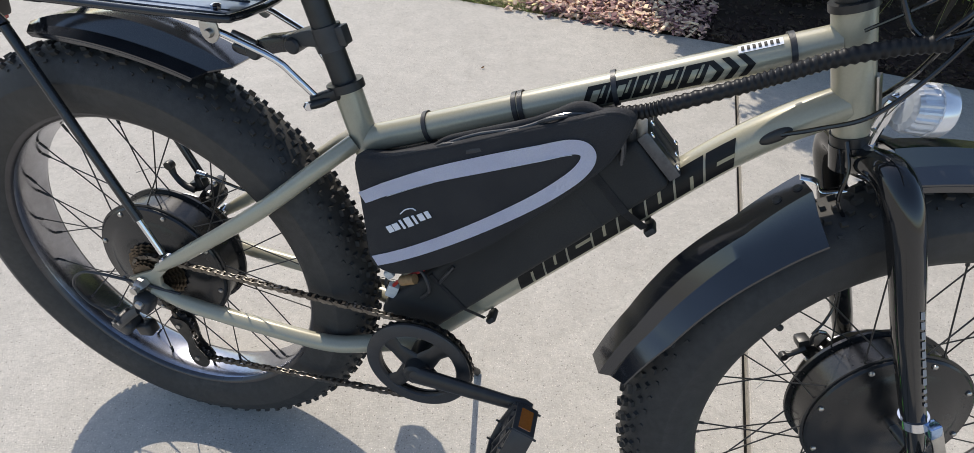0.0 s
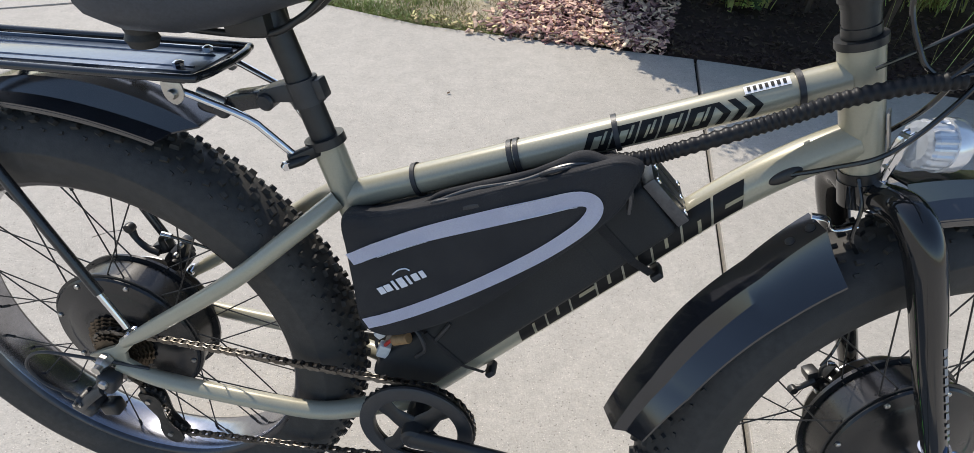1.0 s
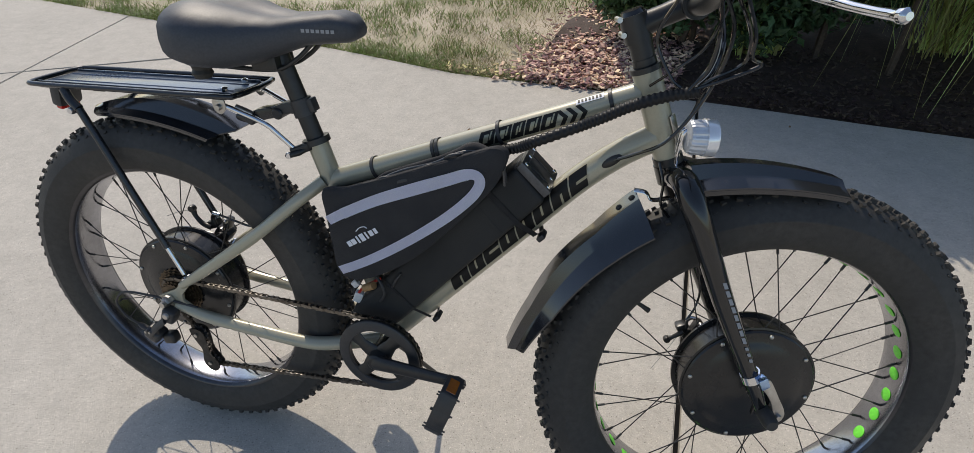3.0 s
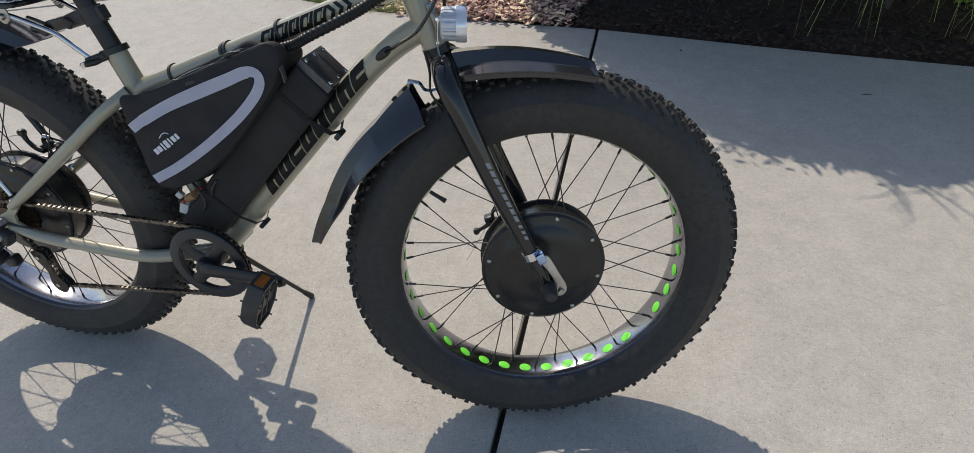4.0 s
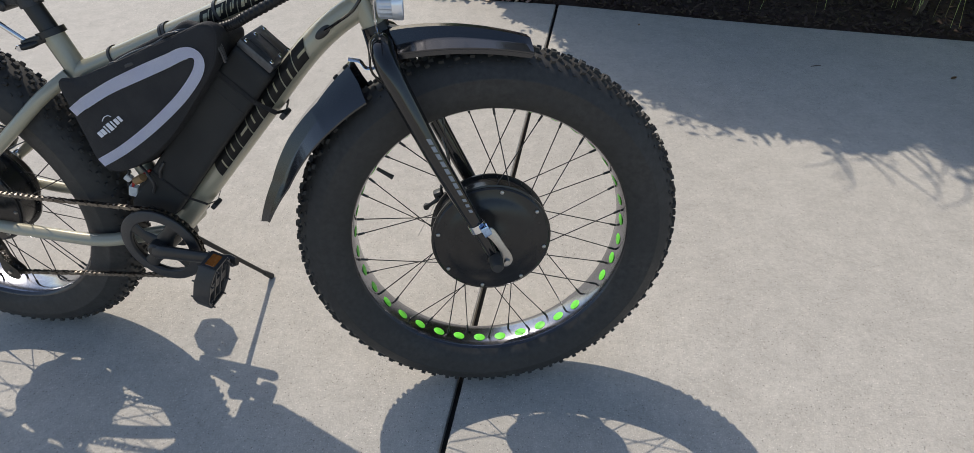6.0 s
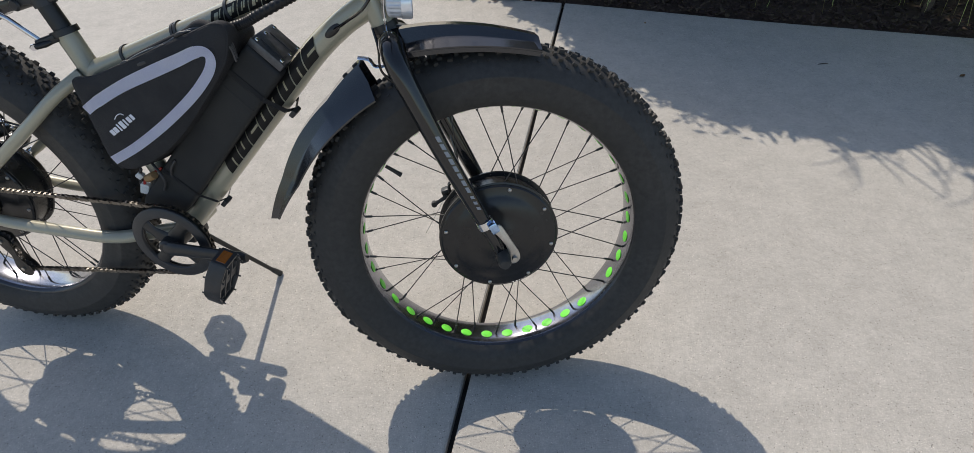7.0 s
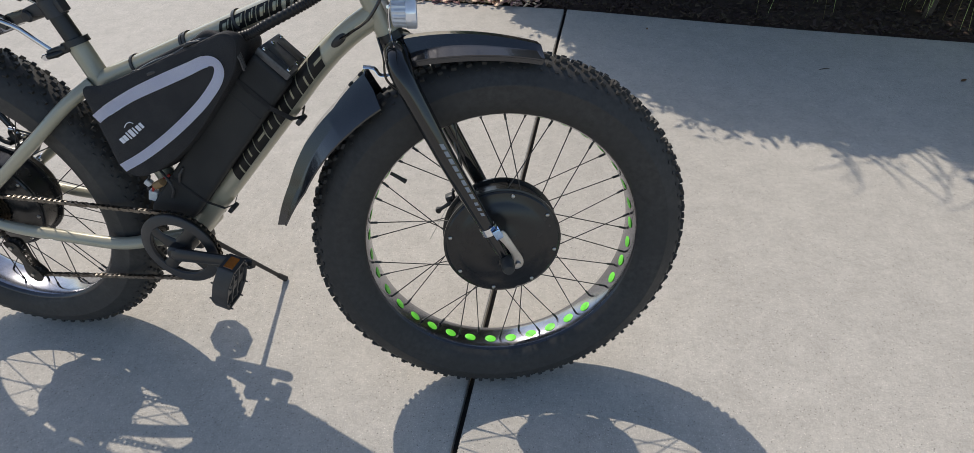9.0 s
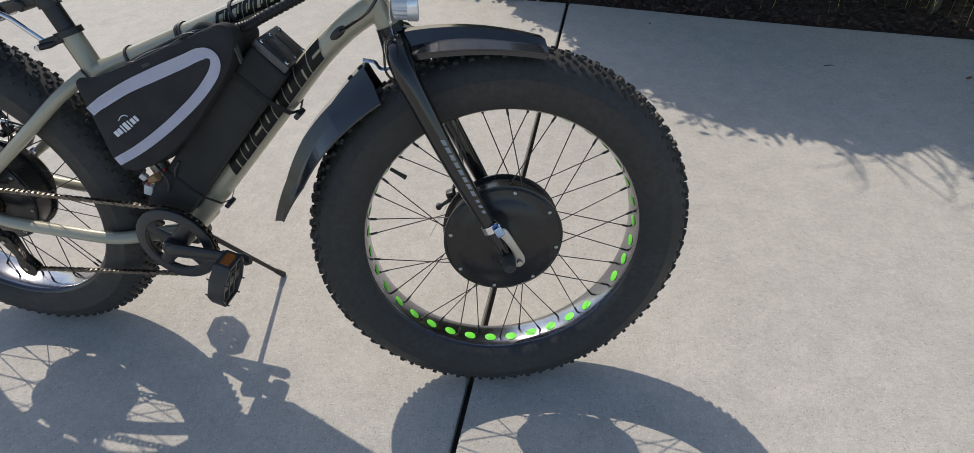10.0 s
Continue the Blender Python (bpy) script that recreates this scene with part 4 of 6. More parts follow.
def build_fork():
    fork = part("fork", moved(tube([HEAD_LOW - AXIS * 0.034, HEAD_LOW - AXIS * 0.004], [0.025, 0.0245], 24), STEER), GLOSS, bike, "gloss black fork crown")
    part("steerer", moved(tube([HEAD_TOP + AXIS * 0.01, HEAD_TOP + AXIS * 0.07], 0.0165, 24), FORK_SET), SATIN, bike, "black steerer with spacers")
    for k, r in ((0.0135, 0.0160), (0.027, 0.0155), (0.037, 0.0155), (0.043, 0.0165)):
        part("headset_spacer", moved(tube([HEAD_TOP + AXIS * k, HEAD_TOP + AXIS * (k + 0.010)], r + 0.002, 24), FORK_SET), SATIN, bike)
    for s in (-1, 1):
        pts = [(0.986, 0.012 * s, 0.752), (0.992, 0.050 * s, 0.757), (1.004, 0.071 * s, 0.732), (1.034, 0.076 * s, 0.668), (1.078, 0.077 * s, 0.573), (1.128, 0.081 * s, 0.472), (1.160, 0.086 * s, 0.405), (1.174, 0.088 * s, 0.372)]
        if s < 0:
            pts = [(x - 0.008 * k, y - 0.017 * k, z) for (x, y, z), k in zip(pts, (0.2, 0.6, 0.9, 1.0, 1.0, 0.8, 0.55, 0.4))]
        leg = part("fork_leg", moved(tube(spline(pts, 6), [0.018, 0.0200, 0.0198, 0.0182, 0.0168, 0.0150, 0.0122, 0.010], 20), FORK_SET), GLOSS, fork, "gloss black fork leg")
        if s < 0:
            d0, d1 = Vector(pts[4]), Vector(pts[5])
            for k in range(11):
                a = -0.046 + 0.0155 * k if k < 8 else 0.082 + 0.0125 * (k - 8)
                part("print_bar", moved(on_tube((d0, d1), 0.0174 - k * 0.0002, a, a + (0.0116 if k < 8 else 0.0068), 16, 38, 0.004), FORK_SET), GREY_PRINT, fork)
        part("fork_end", moved(slab([(1.163, 0.40), (1.185, 0.395), (1.188, 0.355), (1.180, 0.352), (1.177, 0.372), (1.170, 0.372), (1.168, 0.352), (1.160, 0.355)], 0.088 * s - 0.004, 0.088 * s + 0.004, 0.001), FORK_SET), GLOSS, fork)
    # torque arm, axle cap and hose clamp on the right leg
    arm = [(1.152, 0.434), (1.166, 0.440), (1.176, 0.428), (1.190, 0.404), (1.204, 0.380), (1.206, 0.364), (1.196, 0.354), (1.183, 0.360), (1.184, 0.380), (1.174, 0.402), (1.160, 0.420), (1.150, 0.425)]
    part("torque_arm", moved(slab(blended(arm, n=3), -0.1075, -0.1035, 0.001), FORK_SET), STEEL, fork, "curved silver torque arm")
    part("torque_bolt", moved(lathe([(0, -0.113), (0.005, -0.113), (0.006, -0.110), (0.006, -0.1), (0, -0.1)], 12, centre=(1.196, 0, 0.366)), FORK_SET), STEEL, fork)
    part("axle_cap", moved(tube([(1.175, -0.096, 0.369), (1.175, -0.108, 0.369), (1.175, -0.128, 0.369), (1.175, -0.135, 0.369)], [0.0135, 0.0135, 0.0125, 0.009], 16), FORK_SET), RUBBER, fork, "black rubber axle nut cap")
    d = (Vector((1.160, -0.086, 0.405)) - Vector((1.128, -0.081, 0.472))).normalized()
    part("hose_clamp", moved(ring_band((1.140, -0.094, 0.438), d, 0.0145, 0.0172, 0.015), FORK_SET), CHROME, fork, "steel hose clamp round the fork leg")
    part("clamp_screw", moved(block((0.022, 0.015, 0.016), pose(1.154, -0.110, 0.438, 0, 62, 10), 0.003), FORK_SET), BLUE_GLINT_STEEL, fork)


def build_bars():
    """Stem, bar, grips, levers, the cables that hang before the head tube."""
    top = HEAD_TOP + AXIS * 0.068
    clamp = top + Vector((0.077, 0, 0.037))
    stem = part("stem", moved(tube([top, top.lerp(clamp, 0.5), clamp], [0.018, 0.0155, 0.017], 20), STEER), SATIN, bike)
    part("stem_clamp", moved(tube([top - AXIS * 0.019, top + AXIS * 0.020], 0.0205, 22), STEER), SATIN, stem)
    for k in (-0.011, 0.011):
        part("pinch_bolt", moved(lathe([(0, -0.013), (0.0042, -0.013), (0.0042, 0.013), (0, 0.013)], 10, centre=top + AXIS * k + Vector((-0.0225, 0, 0))), STEER), STEEL, stem)
    part("top_cap", moved(tube([top + AXIS * 0.020, top + AXIS * 0.026], [0.0195, 0.016], 22), STEER), GLOSS, stem)
    part("bar_clamp", moved(tube([clamp + Vector((0, -0.024, 0)), clamp + Vector((0, 0.024, 0))], 0.022, 20), STEER), SATIN, stem)
    pts = [clamp + Vector(q) for q in ((-0.055, -0.345, 0.055), (-0.035, -0.22, 0.052), (0.0, -0.10, 0.018), (0, -0.04, 0), (0, 0.04, 0), (0.0, 0.10, 0.018), (-0.035, 0.22, 0.052), (-0.055, 0.345, 0.055))]
    bar = part("handlebar", moved(tube(spline(pts, 6), [0.011, 0.011, 0.0125, 0.0155, 0.0155, 0.0125, 0.011, 0.011], 16), STEER), SATIN, bike)
    for s in (-1, 1):
        a, b = clamp + Vector((-0.036, 0.225 * s, 0.052)), clamp + Vector((-0.056, 0.348 * s, 0.055))
        part("grip", moved(tube([a.lerp(b, t) for t in (0, 0.05, 0.5, 0.95, 1)], [0.0165, 0.0175, 0.016, 0.0175, 0.0165], 18), STEER), RUBBER, bar, "black rubber grip")
        lev = [clamp + Vector(q) for q in ((0.0, 0.170 * s, 0.040), (0.045, 0.182 * s, 0.026), (0.078, 0.215 * s, 0.014), (0.088, 0.265 * s, 0.008), (0.092, 0.300 * s, 0.006), (0.0935, 0.312 * s, 0.006), (0.0945, 0.319 * s, 0.006))]
        part("brake_lever", moved(tube(spline(lev, 6), [0.010, 0.007, 0.006, 0.0055, 0.0052, 0.0052, 0.0056, 0.0076, 0.0076, 0.004], 14), STEER), CHROME, bar, "polished brake lever")
        part("lever_body", moved(block((0.045, 0.04, 0.028), Matrix.Translation(clamp + Vector((-0.012, 0.19 * s, 0.042))), 0.008), STEER), SATIN, bar)
    lines = [
        [(0.982, -0.052, 0.898), (1.02, -0.062, 0.918), (1.058, -0.064, 0.938), (1.064, -0.066, 0.946), (1.050, -0.075, 0.955), (1.046, -0.085, 0.985), (1.02, -0.13, 1.035)],
        [(0.982, -0.050, 0.894), (1.01, -0.055, 0.918), (1.045, -0.060, 0.945), (1.042, -0.070, 0.985), (1.01, -0.12, 1.035)],
        [(0.982, -0.055, 0.900), (1.003, -0.056, 0.935), (1.006, -0.070, 0.985), (0.99, -0.13, 1.045)],
        [(0.982, -0.046, 0.892), (1.010, -0.04, 0.925), (1.018, 0.0, 0.97), (1.0, 0.12, 1.035)],
        [(0.975, -0.046, 0.898), (0.955, -0.045, 0.915), (0.930, -0.042, 0.965), (0.95, -0.06, 1.02)],
        [(0.930, -0.030, 0.895), (0.965, -0.045, 0.928), (0.995, -0.055, 0.962), (1.01, -0.10, 1.03)],
        [(0.894, -0.023, 0.773), (0.925, -0.036, 0.792), (0.962, -0.052, 0.820), (0.995, -0.054, 0.870), (1.018, -0.055, 0.93), (1.020, -0.08, 0.99), (0.99, -0.13, 1.045)],
        [(1.10, 0.085, 0.47), (1.03, 0.085, 0.66), (0.985, 0.035, 0.78), (1.00, -0.022, 0.87), (1.02, -0.02, 0.96), (1.0, 0.10, 1.035)],
        [(0.962, -0.024, 0.778), (0.972, -0.036, 0.750), (0.974, -0.040, 0.715), (0.992, -0.034, 0.690)],
    ]
    for pts, r in zip(lines, (0.0027, 0.0027, 0.0026, 0.0026, 0.0026, 0.002, 0.0027, 0.0026, 0.0022)):
        part("cable", tube(spline(pts, 10), r, 8), GLOSS, bike, "black cable")
    # split loom with ribs
    pts = spline([(0.690, -0.026, 0.764), (0.736, -0.035, 0.779), (0.767, -0.037, 0.794), (0.828, -0.037, 0.823), (0.867, -0.038, 0.843), (0.907, -0.042, 0.866), (0.955, -0.048, 0.887), (0.997, -0.052, 0.899)], 32)
    rad = [0.0084 + 0.0008 * math.sin(i * 1.25) for i in range(len(pts))]
    bm = tube(pts, rad, 12)
    part("cable_loom", bm, LOOM, bike, "black ribbed cable loom")


def guard(centre, a0, a1, lines, n=36, thick=0.0028, smooth=False):
    """A moulded blade round a wheel. Each line runs along it: its side offset at both ends, its radii, and how far it stops short of the ends."""
    bm = bmesh.new()
    top, low = [], []
    for i in range(n + 1):
        t = i / n
        rowt, rowl = [], []
        for y0, y1, radii, c0, c1 in lines:
            way = math.copysign(1, a1 - a0)
            a = radians(a0 + way * c0 + (a1 - a0 - way * (c0 + c1)) * t)
            s = np.linspace(0, 1, len(radii))
            r = float(np.polyval(np.polyfit(s, radii, 3), t) if smooth else np.interp(t, s, radii))
            d = Vector((math.cos(a), 0, math.sin(a)))
            q = Vector((centre[0], 0, centre[2])) + d * r + Vector((0, y0 + (y1 - y0) * t, 0))
            rowt.append(bm.verts.new(q))
            rowl.append(bm.verts.new(q - d * thick))
        top.append(rowt)
        low.append(rowl)
    m = len(lines) - 1
    for p, q, p2, q2 in zip(top, top[1:], low, low[1:]):
        for k in range(m):
            bm.faces.new((p[k], p[k + 1], q[k + 1], q[k]))
            bm.faces.new((p2[k], q2[k], q2[k + 1], p2[k + 1]))
        bm.faces.new((p[0], q[0], q2[0], p2[0]))
        bm.faces.new((p[m], p2[m], q2[m], q[m]))
    for r0, r1 in ((top[0], low[0]), (top[-1], low[-1])):
        for k in range(m):
            bm.faces.new((r0[k], r0[k + 1], r1[k + 1], r1[k]))
    edges = [e for e in bm.edges if len(e.link_faces) == 2 and e.calc_face_angle(0) > radians(12)]
    bmesh.ops.bevel(bm, geom=edges, offset=0.0011, segments=2, affect="EDGES", clamp_overlap=True)
    return bm


GUARD_HUB = Vector((1.1745, 0, 0.3765))


def lowered(radii, by):
    return [r - by for r in radii]


def build_guards():
    crown, crease, edge = (0.4085, 0.416, 0.4215, 0.4255, 0.429), (0.4045, 0.400, 0.3985, 0.400, 0.4075), (0.4005, 0.3940, 0.3920, 0.3940, 0.4000)
    part("rear_fender", guard(REAR, 105.5, 62, [(0.050, 0.054, edge, 3.5, 4.5), (0.030, 0.033, crease, 1, 3.5), (0.018, 0.024, crown, 0, 0), (-0.018, -0.024, crown, 0, 0), (-0.030, -0.033, crease, 1, 3.5), (-0.050, -0.054, edge, 3.5, 4.5),
                                              (-0.0492, -0.0532, lowered(edge, 0.005), 4, 4.9)], smooth=True), FENDER, bike, "short black plastic rear fender", sharp=30)
    crown, crease, edge = (0.4375, 0.425, 0.4095, 0.402, 0.3935), (0.4135, 0.4055, 0.3934, 0.3875, 0.3845), (0.405, 0.3935, 0.381, 0.379, 0.3755)
    f = part("front_fender", moved(guard(GUARD_HUB, 113.5, 80.5, [(0.038, 0.036, edge, 0, 0), (0.012, 0.010, crease, 0, 0), (-0.010, -0.012, crown, 0, 1.5), (-0.0372, -0.0380, crown, 0, 1), (-0.0420, -0.0450, crease, 0, 0.4), (-0.0650, -0.0650, edge, 0, 0),
                                                              (-0.0635, -0.0635, lowered(edge, 0.007), -0.5, 0.5)], smooth=True), STEER), FENDER, bike, "black plastic front fender blade", sharp=30)
    # two nearly straight lengths with a kink between them
    crown, crease, edge = (0.4255, 0.4195, 0.4283, 0.4325, 0.447), (0.394, 0.399, 0.405, 0.413, 0.432), (0.366, 0.3745, 0.3867, 0.3985, 0.4245)
    g = part("front_mudguard", moved(guard(GUARD_HUB, 125, 172.5, [(0.030, 0.020, edge, 2, 3), (0.012, 0.012, crease, 1, 1), (0.000, -0.004, crown, 0, 0), (-0.039, -0.043, lowered(crown, 0.001), 0.4, 0.4), (-0.0445, -0.049, crease, 1, 1), (-0.066, -0.0770, edge, 2, 3)], n=40), STEER), FENDER, bike, "long black plastic mudguard behind the fork", sharp=30)
    for a, rr in ((126.6, 0.4255), (130.0, 0.4238)):
        d = Vector((math.cos(radians(a)), 0, math.sin(radians(a))))
        part("rivet", moved(lathe([(0, -0.0016), (0.004, -0.0014), (0.0054, 0.0), (0.0054, 0.002)], 12), STEER @ Matrix.Translation(Vector((GUARD_HUB.x, -0.022, GUARD_HUB.z)) + d * rr) @ Vector((0, -1, 0)).rotation_difference(d).to_matrix().to_4x4()), RUBBER, g)
    part("guard_bracket", moved(tube(spline([(0.926, -0.012, 0.727), (0.945, -0.014, 0.724), (0.956, -0.014, 0.712), (0.985, -0.012, 0.716)], 5), 0.0040, 10, flat=0.35), STEER), CHROME, g, "bent chrome bracket")
    part("guard_bracket", moved(block((0.05, 0.024, 0.003), pose(1.012, 0, 0.776, 0, 12, 0), 0.001), STEER), SATIN, f)


def build_light():
    c = Vector((0.984, -0.041, 0.823))
    bm = bmesh.new()
    rings = []
    for x, r in ((0.0, 0.016), (0.002, 0.0225), (0.006, 0.0244), (0.025, 0.0252)):
        rings.append([bm.verts.new((x, (r + (0.0009 if (k // 2) % 2 else 0)) * math.cos(2 * math.pi * k / 72), (r + (0.0009 if (k // 2) % 2 else 0)) * math.sin(2 * math.pi * k / 72))) for k in range(72)])
    for p, q in zip(rings, rings[1:]):
        for k in range(72):
            bm.faces.new((p[k], p[(k + 1) % 72], q[(k + 1) % 72], q[k]))
    bm.faces.new(rings[0])
    m = STEER @ Matrix.Translation(c)
    lamp = part("headlight", moved(bm, m), LAMP_BODY, bike, "round silver headlight with ribbed clear body", sharp=12)
    turn = Matrix.Rotation(radians(-90), 4, "Z")
    part("lamp_ring", moved(lathe([(0.0254, 0.024), (0.0276, 0.0245), (0.0279, 0.0390), (0.0268, 0.0410), (0.0246, 0.040), (0.0230, 0.036)], 48), m @ turn), LAMP_RING, lamp)
    part("lamp_lens", moved(lathe([(0.0, 0.0385), (0.013, 0.038), (0.0244, 0.0370)], 48), m @ turn), CHROME, lamp)
    for y in (0.003, 0.013):
        part("lamp_bracket", moved(tube(spline([c + Vector((0.008, y - 0.004, 0.014)), c + Vector((-0.004, y, 0.004)), c + Vector((-0.006, y + 0.004, -0.022)), c + Vector((-0.004, y + 0.012, -0.050))], 5), 0.0036, 8, flat=0.5), STEER), CHROME, lamp, "chrome lamp bracket")
    for t in (0.006, -0.030, -0.054):
        part("bracket_bridge", moved(rod(c + Vector((-0.005, 0.002 - t * 0.18, t)), c + Vector((-0.005, 0.015 - t * 0.18, t)), 0.0028, 8), STEER), CHROME, lamp)
    part("bracket_bolt", moved(lathe([(0, -0.012), (0.006, -0.012), (0.006, 0.012), (0, 0.012)], 6, centre=c + Vector((-0.004, 0.014, -0.052))), STEER), CHROME, lamp)


def link_chain(path, name="chain"):
    """Bush chain: alternate inner and outer links along a line."""
    bm = bmesh.new()
    pts = [Vector(q) for q in path]
    seg = [0.0]
    for a, b in zip(pts, pts[1:]):
        seg.append(seg[-1] + (b - a).length)
    n = int(seg[-1] / 0.0127)
    at = lambda s: Vector([float(np.interp(s, seg, [p[i] for p in pts])) for i in range(3)])
    for k in range(n):
        a, b = at(k * 0.0127), at((k + 1) * 0.0127)
        d = (b - a).normalized()
        mid = (a + b) / 2
        ang = math.atan2(-d.z, d.x)
        w = 0.0035 if k % 2 else 0.0022
        for s in (-1, 1):
            m = Matrix.Translation(mid + Vector((0, s * w, 0))) @ Matrix.Rotation(ang, 4, "Y")
            r0 = len(bm.verts)
            vs = [bm.verts.new(m @ Vector(q)) for q in ((-0.0095, 0, 0), (-0.006, 0, 0.0043), (0, 0, 0.003), (0.006, 0, 0.0043), (0.0095, 0, 0), (0.006, 0, -0.0043), (0, 0, -0.003), (-0.006, 0, -0.0043))]
            us = [bm.verts.new(v.co + Vector((0, s * 0.0011, 0))) for v in vs]
            bm.faces.new(vs)
            bm.faces.new(us[::-1])
            for i in range(8):
                bm.faces.new((vs[i], vs[(i + 1) % 8], us[(i + 1) % 8], us[i]))
        tube([a + Vector((0, -0.0048, 0)), a + Vector((0, 0.0048, 0))], 0.0037, 6, bm)
    return bm


def build_drive():
    c = Vector((0.479, -0.079, 0.326))
    ring = bmesh.new()
    # toothed outer ring with spider and guard
    prof = []
    for k in range(36 * 4):
        a = 2 * math.pi * k / 144
        r = 0.0845 + (0.0035 if k % 4 in (1, 2) else 0)
        prof.append((c.x + r * math.cos(a), c.z + r * math.sin(a)))
    inner = [(c.x + 0.066 * math.cos(2 * math.pi * k / 144), c.z + 0.066 * math.sin(2 * math.pi * k / 144)) for k in range(144)]
    for y in (c.y - 0.002, c.y + 0.002):
        vo = [ring.verts.new((x, y, z)) for x, z in prof]
        vi = [ring.verts.new((x, y, z)) for x, z in inner]
        for k in range(144):
            ring.faces.new((vo[k], vo[(k + 1) % 144], vi[(k + 1) % 144], vi[k]))
    ring.verts.ensure_lookup_table()
    for k in range(144):
        j = (k + 1) % 144
        ring.faces.new((ring.verts[k], ring.verts[j], ring.verts[288 + j], ring.verts[288 + k]))
        ring.faces.new((ring.verts[144 + k], ring.verts[144 + j], ring.verts[432 + j], ring.verts[432 + k]))
    cr = part("chainring", ring, SATIN, bike, "black steel chainring with guard")
    part("chain_guard", lathe([(0.064, -0.010), (0.066, -0.0125), (0.084, -0.0125), (0.0875, -0.010), (0.0875, -0.006), (0.064, -0.006)], 72, closed=True, centre=c), PLASTIC, cr, "black plastic chain guard ring")
    for k in range(4):
        a = 2 * math.pi * k / 4 + 0.85
        part("spider_arm", tube(spline([c + Vector((0.012 * math.cos(a), -0.008, 0.012 * math.sin(a))), c + Vector((0.045 * math.cos(a + 0.05), -0.008, 0.045 * math.sin(a + 0.05))), c + Vector((0.072 * math.cos(a), -0.007, 0.072 * math.sin(a)))], 5), [0.020, 0.013, 0.017], 12, flat=0.3, up=(-math.sin(a), 0, math.cos(a))), SATIN, cr)
    part("spindle_boss", lathe([(0, -0.032), (0.014, -0.032), (0.019, -0.028), (0.021, -0.012), (0.021, 0.03), (0, 0.03)], 24, centre=c), SATIN, cr)
    for s in (-1, 1):
        y0 = -0.104 if s < 0 else 0.078
        e = Vector((0.660, -0.124, 0.337)) if s < 0 else Vector((0.299, 0.094, 0.312))
        b = Vector((BB.x, y0, BB.z))
        arm = part("crank_arm", tube([b.lerp(e, t) for t in (-0.06, 0.0, 0.12, 0.5, 0.88, 1.0, 1.07)], [0.010, 0.0175, 0.0165, 0.0145, 0.0125, 0.0145, 0.009], 16, flat=0.6, up=(0, 0, 1)), SATIN, bike, "black forged crank arm")
        m = Matrix.Translation(e + Vector((-0.010 if s < 0 else 0, s * 0.058, -0.002))) @ Matrix.Rotation(radians(20 if s < 0 else 30), 4, "Y") @ Matrix.Diagonal((1.45, 0.80, 1.0, 1.0))
        pedal = bmesh.new()
        # eight-sided cage with webs, pins and a barrel
        rim = [(-0.026, 0.050), (0.026, 0.050), (0.045, 0.022), (0.045, -0.022), (0.026, -0.050), (-0.026, -0.050), (-0.045, -0.022), (-0.045, 0.022)]
        for (y0, z0), (y1, z1) in zip(rim, rim[1:] + rim[:1]):
            turn = math.degrees(math.atan2(z1 - z0, y1 - y0))
            block((0.022, math.hypot(y1 - y0, z1 - z0) + 0.004, 0.0075), pose(0, (y0 + y1) / 2, (z0 + z1) / 2, turn, 0, 0), 0.0015, 1, pedal)
            for f in (-1, 1):
                rod((f * 0.010, y0 * 0.97, z0 * 0.97), (f * 0.0145, y0 * 0.97, z0 * 0.97), 0.0018, 6, pedal)
        for f in (-1, 1):
            for g in (-1, 1):
                rod((0, f * 0.008, g * 0.010), (0, f * 0.026, g * 0.047), 0.0034, 6, pedal)
        rod((0, -s * 0.055, 0), (0, s * 0.044, 0), 0.0085, 12, pedal)
        block((0.016, 0.084, 0.030), Matrix.Translation((0, 0, 0)), 0.004, 1, pedal)
        for f in (-1, 1):
            block((0.018, 0.010, 0.092), Matrix.Translation((0, f * 0.012, 0)), 0.003, 1, pedal)
            block((0.016, 0.058, 0.011), Matrix.Translation((0, 0, f * 0.040)), 0.003, 1, pedal)
            block((0.016, 0.013, 0.052), Matrix.Translation((0, f * 0.038, 0)), 0.003, 1, pedal)
        pd = part("pedal", moved(pedal, m), PLASTIC, arm, "black platform pedal")
        for f in (-1, 1):
            part("pedal_reflector", moved(block((0.013, 0.040, 0.004), Matrix.Translation((0, 0, f * 0.0525)), 0.001, 1), m), ORANGE, pd, "orange pedal reflector")
    # rear cogs
    for k in range(7):
        r = 0.027 + 0.0042 * k
        bm = bmesh.new()
        pts = [((r + (0.0022 if j % 2 else -0.0012)) * math.cos(2 * math.pi * j / 44), 0.367 + (r + (0.0022 if j % 2 else -0.0012)) * math.sin(2 * math.pi * j / 44)) for j in range(44)]
        part("cog", slab(pts, -0.0725 + 0.0035 * k, -0.0705 + 0.0035 * k), COG, bike, "worn brown steel cog")
    upper = [(0.479 + 0.087 * math.cos(a), -0.079, 0.326 + 0.087 * math.sin(a)) for a in np.linspace(-1.55, 1.75, 30)]
    upper += [(0.008 + 0.040 * math.cos(a), -0.062, 0.367 + 0.040 * math.sin(a)) for a in np.linspace(1.75, 4.2, 22)]
